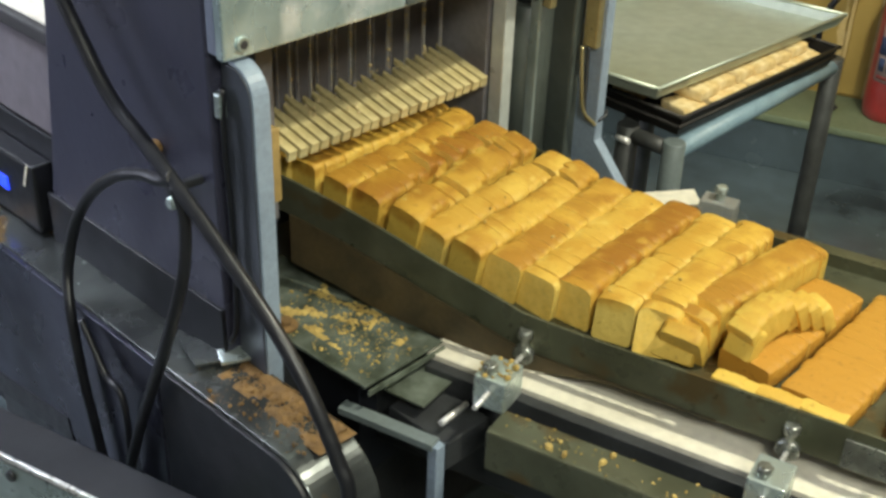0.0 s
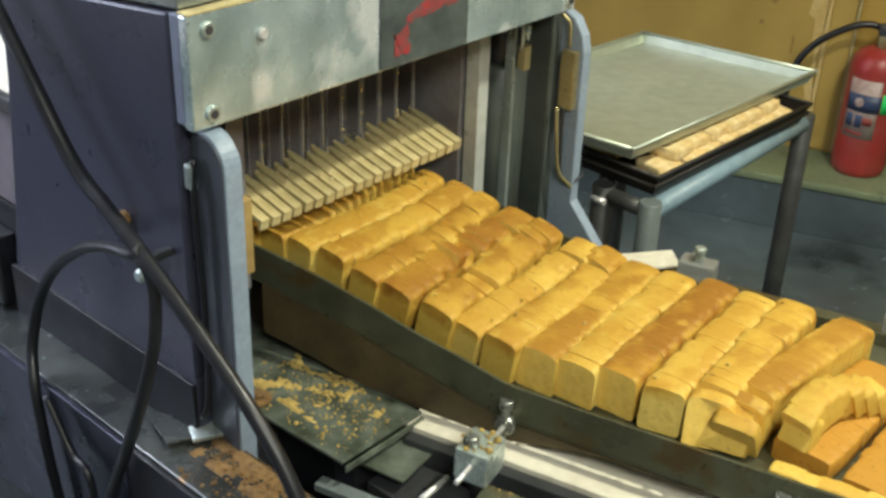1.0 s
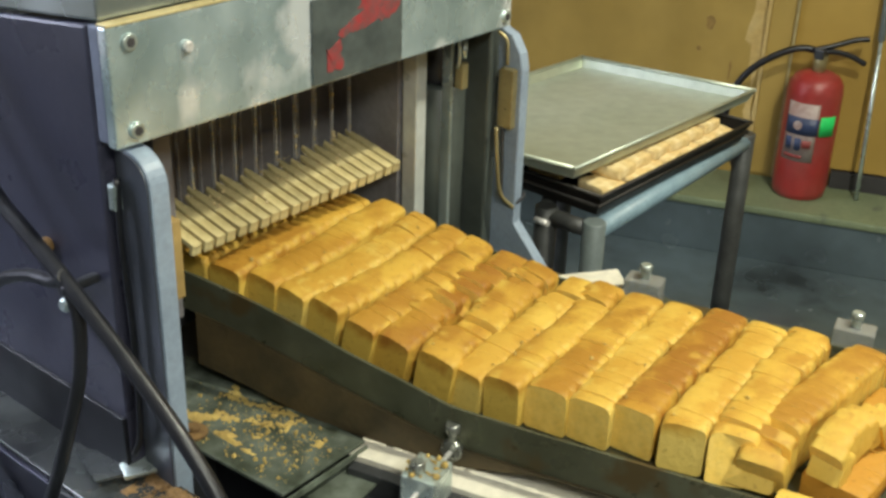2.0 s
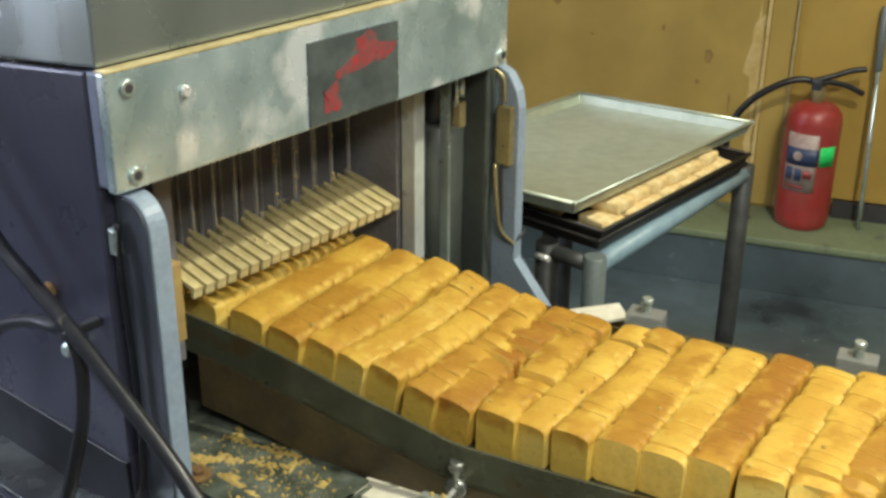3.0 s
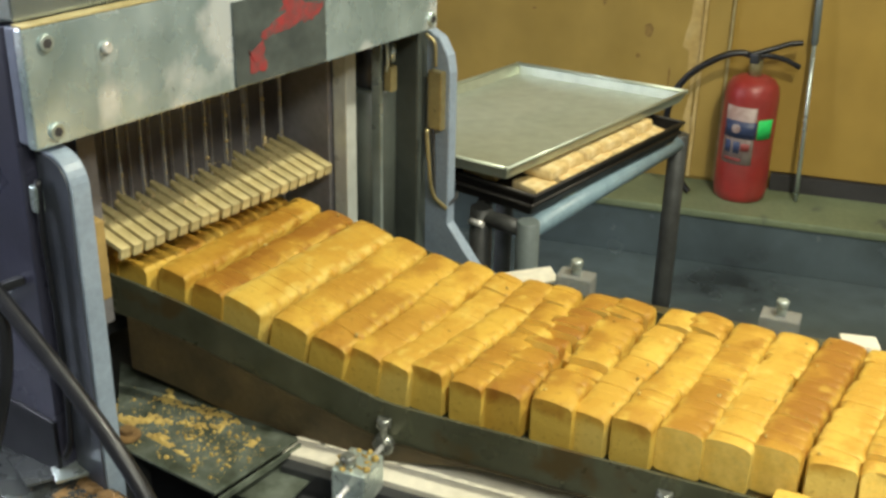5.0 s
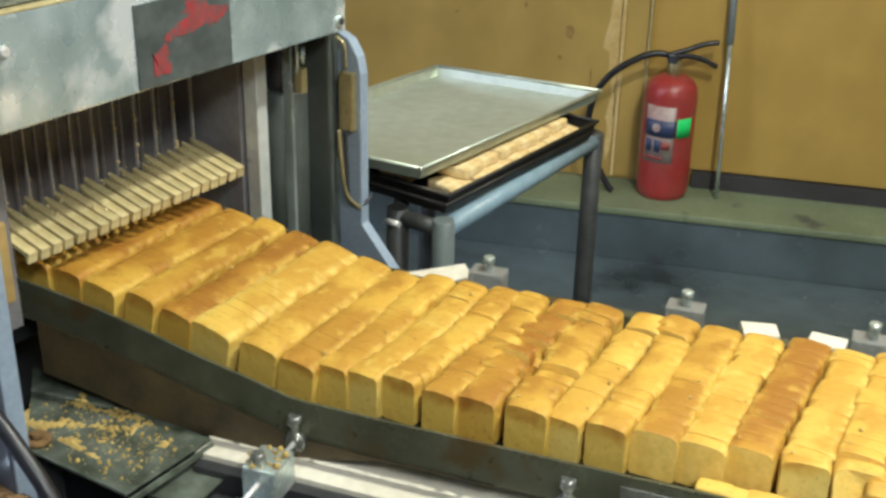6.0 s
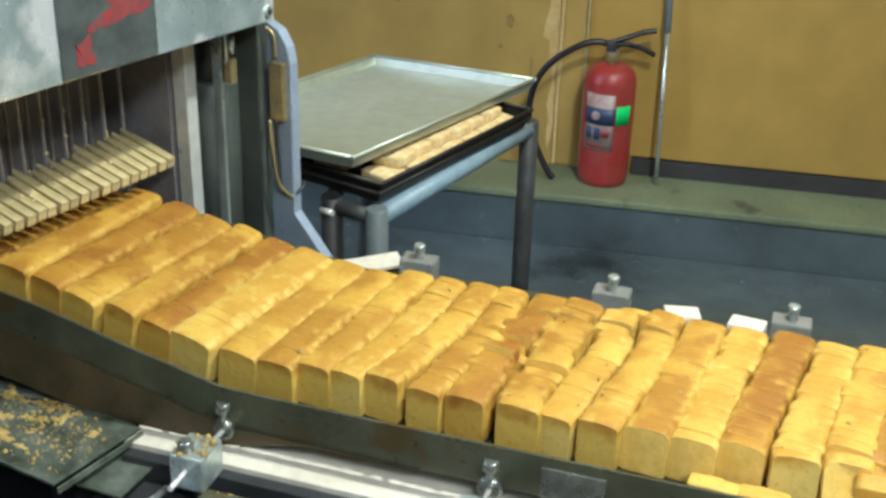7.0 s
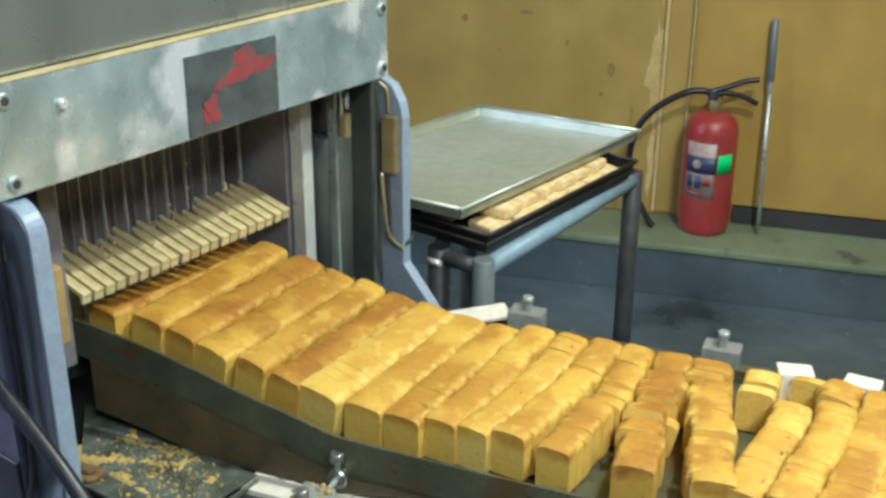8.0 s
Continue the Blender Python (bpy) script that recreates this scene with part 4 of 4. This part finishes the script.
wrapped("label", -58, 12, 0.13, 0.315, LABELM, "faded white label")
wrapped("label_band", -57, 14, 0.215, 0.27, NAVY, "dark blue label band", 0.0022)
wrapped("sticker", 16, 52, 0.215, 0.278, GREENM, "bright green square sticker", 0.0028)
bm = bmesh.new()
b = face + radians(-28)
add_cyl(bm, ((R) * math.cos(b), (R) * math.sin(b), 0.245), ((R + 0.004) * math.cos(b), (R + 0.004) * math.sin(b), 0.245), 0.014, 20)
part("round_mark", bm, LABELM, ext)
for k, (a0, a1, z0, z1) in enumerate(((-50, -36, 0.165, 0.205), (-30, -16, 0.165, 0.205), (-50, -10, 0.14, 0.150), (-14, 4, 0.175, 0.20))):
    wrapped("label_bar", a0, a1, z0, z1, LABRED if k > 1 else NAVY, "", 0.0022)
one_sweep("handle", smooth_path([(-0.02, 0.02, 0.46), (0.02, -0.03, 0.478), (0.05, -0.075, 0.497), (0.07, -0.11, 0.503)]), 0.0085, BLACKM, ext, 8)
one_sweep("lever", smooth_path([(-0.02, 0.015, 0.455), (0.02, -0.03, 0.458), (0.05, -0.07, 0.447), (0.075, -0.11, 0.425)]), 0.0085, BLACKM, ext, 8)
one_sweep("hose", smooth_path([(0.0, 0.01, 0.455), (-0.02, 0.05, 0.462), (-0.05, 0.10, 0.445), (-0.09, 0.17, 0.39), (-0.11, 0.215, 0.31), (-0.115, 0.225, 0.20), (-0.11, 0.19, 0.10), (-0.105, 0.15, 0.03), (-0.10, 0.13, 0.008)]), 0.0105, BLACKM, ext, 12)

# ---- steel rod leaning on the wall ----
rod = thing("steel_rod", "thin steel rod with a thicker grip leaning on the wall", "rod")
foot, tip = ROOM @ Vector((-0.098, 0.027, 0.182)), ROOM @ Vector((-0.035, 0.051, 0.868))
mid = foot.lerp(tip, 0.72)
one_cyl("shaft", foot, mid, 0.0065, STEEL, rod, 12)
one_cyl("grip", mid, tip, 0.0115, LEGG, rod, 14, 0.004)

# ---- white blocks beside the far rail ----
for y, turn in ((-0.870, 12), (-0.968, -6)):
    bm = bmesh.new()
    add_box(bm, (0, 0, 0.030), (0.05, 0.055, 0.060), 0.004)
    ob = new("white_block", mesh_of("white_block", bm, WHITEP))
    ob.matrix_basis = CONV @ pose(0.394, y, 0.683, 0, 8, turn)
    tagged(ob, "white plastic block standing beside the far rail", "block", "white blocks")

# ---- bread ----
SLICE, NS, LW, LH = 0.0210, 16, 0.0630, 0.069


def slice_mesh(seed, end=False):
    """One slice, upright: x along the loaf, base at z = 0. Slot 0 is crust, slot 1 crumb."""
    rng = random.Random(seed)
    w, h = LW * rng.uniform(0.982, 1.0), LH * rng.uniform(0.998, 1.003)
    prof = []
    for cx, cz, r, a0 in ((w / 2, 0, 0.005, 270), (w / 2, h, 0.0095, 0), (-w / 2, h, 0.0095, 90), (-w / 2, 0, 0.005, 180)):
        ox, oz = cx - math.copysign(r, cx), cz + (r if cz == 0 else -r)
        for k in range(5):
            a = radians(a0 + 22.5 * k)
            prof.append(Vector((0, ox + r * math.cos(a), oz + r * math.sin(a))))
        if cz > 0 and cx > 0:
            prof += [Vector((0, w * f, h + 0.0016 * rng.uniform(0.5, 1.2))) for f in (0.14, -0.14)]
    n = len(prof)
    bm = bmesh.new()
    t = SLICE - 0.0001
    xs = [-t / 2, -t * 0.1, t * 0.3, t / 2] if end else [-t / 2, -t / 2 + 0.0014, t / 2 - 0.0014, t / 2]
    ring = []
    for i, x in enumerate(xs):
        row = []
        for p in prof:
            q = p.copy()
            q.x = x
            nick = not end and i in (0, 3) and p.z > h - 0.0088 and abs(p.y) > w / 2 - 0.0085
            sc = 0.968 if nick else ((1.0, 0.998, 0.97, 0.87) if end == "round" else (1.0, 0.999, 0.988, 0.945) if end else (0.992, 1.0, 1.0, 0.992))[i]
            c = Vector((0, 0, h * 0.46))
            q.y = q.y * sc
            q.z = c.z + (q.z - c.z) * sc if q.z > c.z else q.z + (1 - sc) * 0.02
            q += Vector((0, rng.uniform(-1, 1), rng.uniform(-1, 1))) * 0.0002
            row.append(bm.verts.new(q))
        ring.append(row)
    for a, b in zip(ring, ring[1:]):
        for k in range(n):
            bm.faces.new((a[k], a[(k + 1) % n], b[(k + 1) % n], b[k])).smooth = True
    f0 = bm.faces.new([bm.verts.new(v.co) for v in ring[0][::-1]])
    f1 = bm.faces.new([bm.verts.new(v.co) for v in ring[-1]])
    f0.material_index = 1
    f1.material_index = 0 if end else 1
    bmesh.ops.triangulate(bm, faces=[f0, f1])
    return mesh_of("slice", bm, CRUSTBASE, CRUMB)


INNER_SLICES = [slice_mesh(k) for k in range(7)]
END_SLICES = [slice_mesh(50 + k, "square") for k in range(4)]
FAR_SLICES = [slice_mesh(60 + k, "round") for k in range(4)]


def loaf(name, label, tone, seed, wild=0.0, count=NS, group="loaves on the conveyor", odd=None, size=(1, 1, 1), arc=0.0, lean=0.0, cut=False, bend=0.0):
    """A sliced loaf: x along its length, centred, base at z = 0."""
    rng = random.Random(seed)
    top = thing(name, label, "bread", group=group)
    skin = crust("crust", *CRUST[tone], top, seed)
    bow, wave, phase = rng.uniform(-1, 1) * 0.004 + bend, rng.uniform(0.0004, 0.0016), rng.uniform(0, 6.3)
    hump = rng.uniform(0.01, 0.035)
    breaks, off, lift = set(rng.sample(range(3, count), min(6 if wild > 0.35 else 4 if wild > 0.2 else 2, max(count - 3, 0)))) if wild > 0.05 else set(), 0.0, 0.0
    for k in range(count):
        end = k == count - 1 or (k == 0 and not cut)
        ob = new("slice", rng.choice(FAR_SLICES if k == count - 1 else END_SLICES if end else INNER_SLICES))
        ob.parent = top
        ob.material_slots[0].link = "OBJECT"
        ob.material_slots[0].material = skin
        x = (k - (count - 1) / 2) * SLICE
        u = 2 * k / (count - 1) - 1
        j = 0.0008 + 0.0028 * wild * (rng.random() < 0.4)
        if k in breaks:
            off, lift = rng.gauss(0, 0.0008 + 0.0025 * wild), abs(rng.gauss(0, 0.0002 + 0.0008 * wild))
        m = pose(x, bow * (1 - u * u) + wave * math.sin(4 * u + phase) + off + rng.gauss(0, j), lift + abs(rng.gauss(0, j * 0.25)), 0, 0, (180 if k == 0 else 0) + rng.gauss(0, 0.15 + 1.6 * wild * (rng.random() < 0.35)))
        if odd and k in odd:
            m = pose(*odd[k][:3], 0, 0, 0) @ m @ pose(0, 0, 0, *odd[k][3:])
        if arc or lean:
            m = pose(0, arc * (1 - u * u), 0.012 * (1 - u * u) if lean else 0, 0, 0, 0) @ m @ pose(0, 0, 0, 0, lean, -arc * 500 * u)
        swell = 1.0 + hump * math.sin(2.6 * u + phase * 1.7) + rng.gauss(0, 0.0015 + 0.008 * wild)
        ob.matrix_basis = m @ Matrix.Diagonal((size[0], size[1], size[2] * swell, 1))
    if count > 10 and size[2] > 0.8:
        bm = bmesh.new()
        for _ in range(3 + int(7 * wild)):
            r = rng.uniform(0.0007, 0.0019) if rng.random() < 0.9 else rng.uniform(0.0025, 0.0035)
            m = Matrix.Translation((rng.uniform(-0.15, 0.15), rng.choice((-1, 1)) * rng.uniform(0.008, 0.023), LH * size[2] + 0.002 + r * 0.4)) @ Euler([rng.uniform(0, 6) for _ in range(3)]).to_matrix().to_4x4()
            tmp = bmesh.new()
            bmesh.ops.create_icosphere(tmp, subdivisions=1, radius=1.0, matrix=m @ Matrix.Diagonal((r * 1.4, r, r * 0.6, 1)))
            merge(bm, tmp)
        tagged(part("crumb_scatter", bm, CRUMBS, top), kind="stuff")
    return top


WIDTHS = {-1: 0.061, 0: 0.064, 1: 0.055, 2: 0.058, 3: 0.076, 4: 0.065, 5: 0.062, 6: 0.056, 7: 0.054, 8: 0.055, 9: 0.053, 10: 0.060, 11: 0.064, 12: 0.055, 13: 0.058}


def width(k):
    """Room that loaf k takes along the conveyor."""
    return WIDTHS.get(k, 0.062)


NAMES = ("golden brown sliced loaf lying across the steel conveyor", "pale yellow sliced loaf lying across the steel conveyor",
         "dark brown sliced loaf lying across the steel conveyor", "golden sliced loaf lying across the steel conveyor")
TONES = {-3: 2, -2: 0, -1: 2, 0: 0, 1: 0, 2: 2, 3: 1, 4: 3, 5: 0, 6: 3, 7: 1, 8: 3, 9: 0, 10: 2, 11: 0, 12: 1, 13: 3, 14: 0, 15: 1, 16: 2, 17: 1, 18: 3, 19: 0}
WILD = {9: 0.5, 10: 0.9, 11: 0.9, 8: 0.3, 17: 0.5, 18: 0.6, 16: 0.45, 12: 0.4, 13: 0.4, 14: 0.45, 15: 0.45}
# slices that have slipped: slice index -> shift and turn
ODD = {10: {6: (0, 0.004, 0.003, 0, 8, 0), 7: (0, 0, -0.016, 12, 0, 0), 8: (0, 0, -0.013, -10, 0, 0), 10: (0, 0, 0.004, 0, 0, 5)}, 11: {4: (0, 0.002, -0.015, 0, 6, 0), 5: (0, 0.002, -0.013, 0, 0, 0), 6: (0, -0.004, 0.002, 0, 0, 0)},
       9: {3: (0, 0, 0.003, 0, 0, 8), 8: (0, 0.001, 0.006, 7, 0, 0), 9: (0, 0, -0.007, 0, 0, 0)}, 8: {10: (0, 0, -0.005, 3, 0, 0)}, 17: {0: (-0.006, -0.008, 0.0, 0, -10, 12)},
       18: {0: (-0.012, -0.010, 0, 0, -20, 24), 1: (-0.004, -0.004, 0, 0, -8, 8)},
       19: {0: (-0.022, -0.006, 0.002, 0, -38, 18), 1: (-0.010, -0.008, 0, 0, -30, 14), 2: (-0.003, -0.004, 0, 0, -14, 6)}}
for k, (dx, dy, dz, turn) in {7: (0.003, 0.004, -0.003, -4), 9: (0.006, 0.005, -0.004, -5), 10: (0.008, -0.004, -0.002, 6), 11: (0.005, 0.006, -0.006, -8), 12: (0.010, -0.003, -0.003, 7), 13: (0.012, 0.008, -0.008, -10)}.items():
    ODD.setdefault(k, {}).update({i: (dx, dy, max(dz, 0.0) + 0.0005, 0, 0, turn) for i in (13, 14, 15)})
LOAVES = {}
for k in range(-3, 20):
    LOAVES[k] = loaf("loaf", NAMES[TONES[k]], TONES[k], 100 + k, WILD.get(k, 0.08 + 0.1 * ((k * 7) % 3)), odd=ODD.get(k), cut=k in (14, 15, 16, 18), bend=-0.006 if 2 <= k <= 9 else 0.0,
                     size=(1, width(k) / 0.0626, (0.99, 1.02, 0.97, 1.04, 1.0)[k % 5]))
LAGGING = list(LOAVES[12].children)[13:16]
# loaves lying on their side at the head of the row
FLAT = {20: loaf("fallen_loaf", "browned flat loaf lying on the conveyor under fanned slices", 4, 300, 0.1, 13, "fallen loaves", size=(1, 1.35, 0.5)),
        21: loaf("fallen_loaf", "browned flat loaf lying low on the conveyor", 4, 301, 0.1, 15, "fallen loaves", size=(1, 1.6, 0.45)),
        22: loaf("fallen_loaf", "browned flat loaf lying low on the conveyor", 4, 302, 0.1, 15, "fallen loaves", size=(1, 1.4, 0.55)),
        23: loaf("fanned_slices", "row of golden bread slices fanned out on a flat loaf", 0, 303, 0.3, 9, "fallen loaves", size=(0.9, 0.75, 0.7), arc=0.022, lean=-24)}


def loose_slice(label, tone, seed, count):
    return loaf("loaf_end", label, tone, seed, 0.2, count, "loose bread ends", size=(1, 0.45, 0.42))


ENDS = {15: loose_slice("small cut loaf end lying in front of the loaves", 0, 400, 3), 16: loose_slice("small cut loaf end lying in front of the loaves", 2, 401, 3),
        18: loose_slice("small cut loaf end lying in front of the loaves", 0, 402, 3)}


def flow(t):
    """Metres downstream of the upstream edge of loaf 8."""
    pts = ((0.0, -0.160), (6.5, 0.447), (7.0, 0.484), (7.25, 0.495), (7.5, 0.501), (8.0, 0.505))
    for (a, x), (b, y) in zip(pts, pts[1:]):
        if t <= b:
            return x + (y - x) * (t - a) / (b - a)
    return pts[-1][1]


LATE = {9: (0.0, 0.001, 0.003, 0.006), 10: (0.0, 0.004, 0.011, 0.032), 11: (0.0, 0.006, 0.022, 0.052)}


def place(k, t):
    """Distance downstream of the middle of loaf k; the joint before loaf 12 leads the way."""
    joint = 0.086 + 0.0947 * min(t, 6.5)
    if k >= 12:
        off = sum(width(i) for i in range(12, k)) + width(k) / 2
        return joint + off + max(0.0, t - 6.5) * 0.094
    off = -sum(width(i) for i in range(k + 1, 12)) - width(k) / 2
    slowed = flow(t) - flow(6.5) if t > 6.5 else 0.0
    late = float(np.interp(t, (6.5, 7.0, 7.5, 8.0), LATE[k])) if k in LATE else 0.0
    return joint + off + slowed + late


def loaf_pose(k, t, rng_seed):
    r = random.Random(rng_seed)
    s = place(k, t)
    skew = -8.0 + r.uniform(-2.0, 2.0)
    x = 0.193 + r.uniform(-0.005, 0.005)
    if k in (10, 11) and t > 6.9:
        skew += (t - 6.9) * (10 if k == 10 else 15)
    if k >= 19:
        skew -= 9
    if k >= 14:
        x += 0.012
    return CONV @ pose(x, -s, bed(s) + 0.0008, math.degrees(slope(s)), 0, skew)


TIMES = [0.5 * i for i in range(17)]


def motions():
    for k, ob in LOAVES.items():
        walk(ob, [(t, loaf_pose(k, t, 700 + k)) for t in TIMES])
    # the last slices of loaf 12 stay behind with the loaves that have stopped
    for ob in LAGGING:
        rest = ob.matrix_basis.copy()
        walk(ob, [(t, pose(0, float(np.interp(t, (6.5, 7.0, 7.5, 8.0), (0.0, 0.014, 0.034, 0.052))), 0, 0, 0, float(np.interp(t, (6.5, 8.0), (0, 6)))) @ rest) for t in TIMES])
    for k, ob in FLAT.items():
        dx, dz, ds, turn = {20: (-0.005, 0.0, 0.018, -6), 21: (-0.015, 0.0, 0.062, -4), 22: (-0.01, 0.0, 0.12, 3), 23: (-0.055, 0.03, -0.172, -22)}[k]
        rows = []
        for t in TIMES:
            s = place(k, t) + ds
            rows.append((t, CONV @ pose(0.190 + dx, -s, bed(s) + dz, 0, 0, -8 + turn)))
        walk(ob, rows)
    for k, ob in ENDS.items():
        rows, lag = [], {15: 0.05, 16: 0.11, 18: 0.17}[k]
        for t in TIMES:
            s = float(np.interp(t, (0.0, 1.5, 6.0, 8.0), (place(19, 0.0) + lag, place(19, 1.5) + lag, place(k, 6.0) + 0.01, place(k, 8.0) + 0.01)))
            rows.append((t, CONV @ pose(0.008, -s, bed(s) + 0.001, 0, 0, 84)))
        walk(ob, rows)


motions()
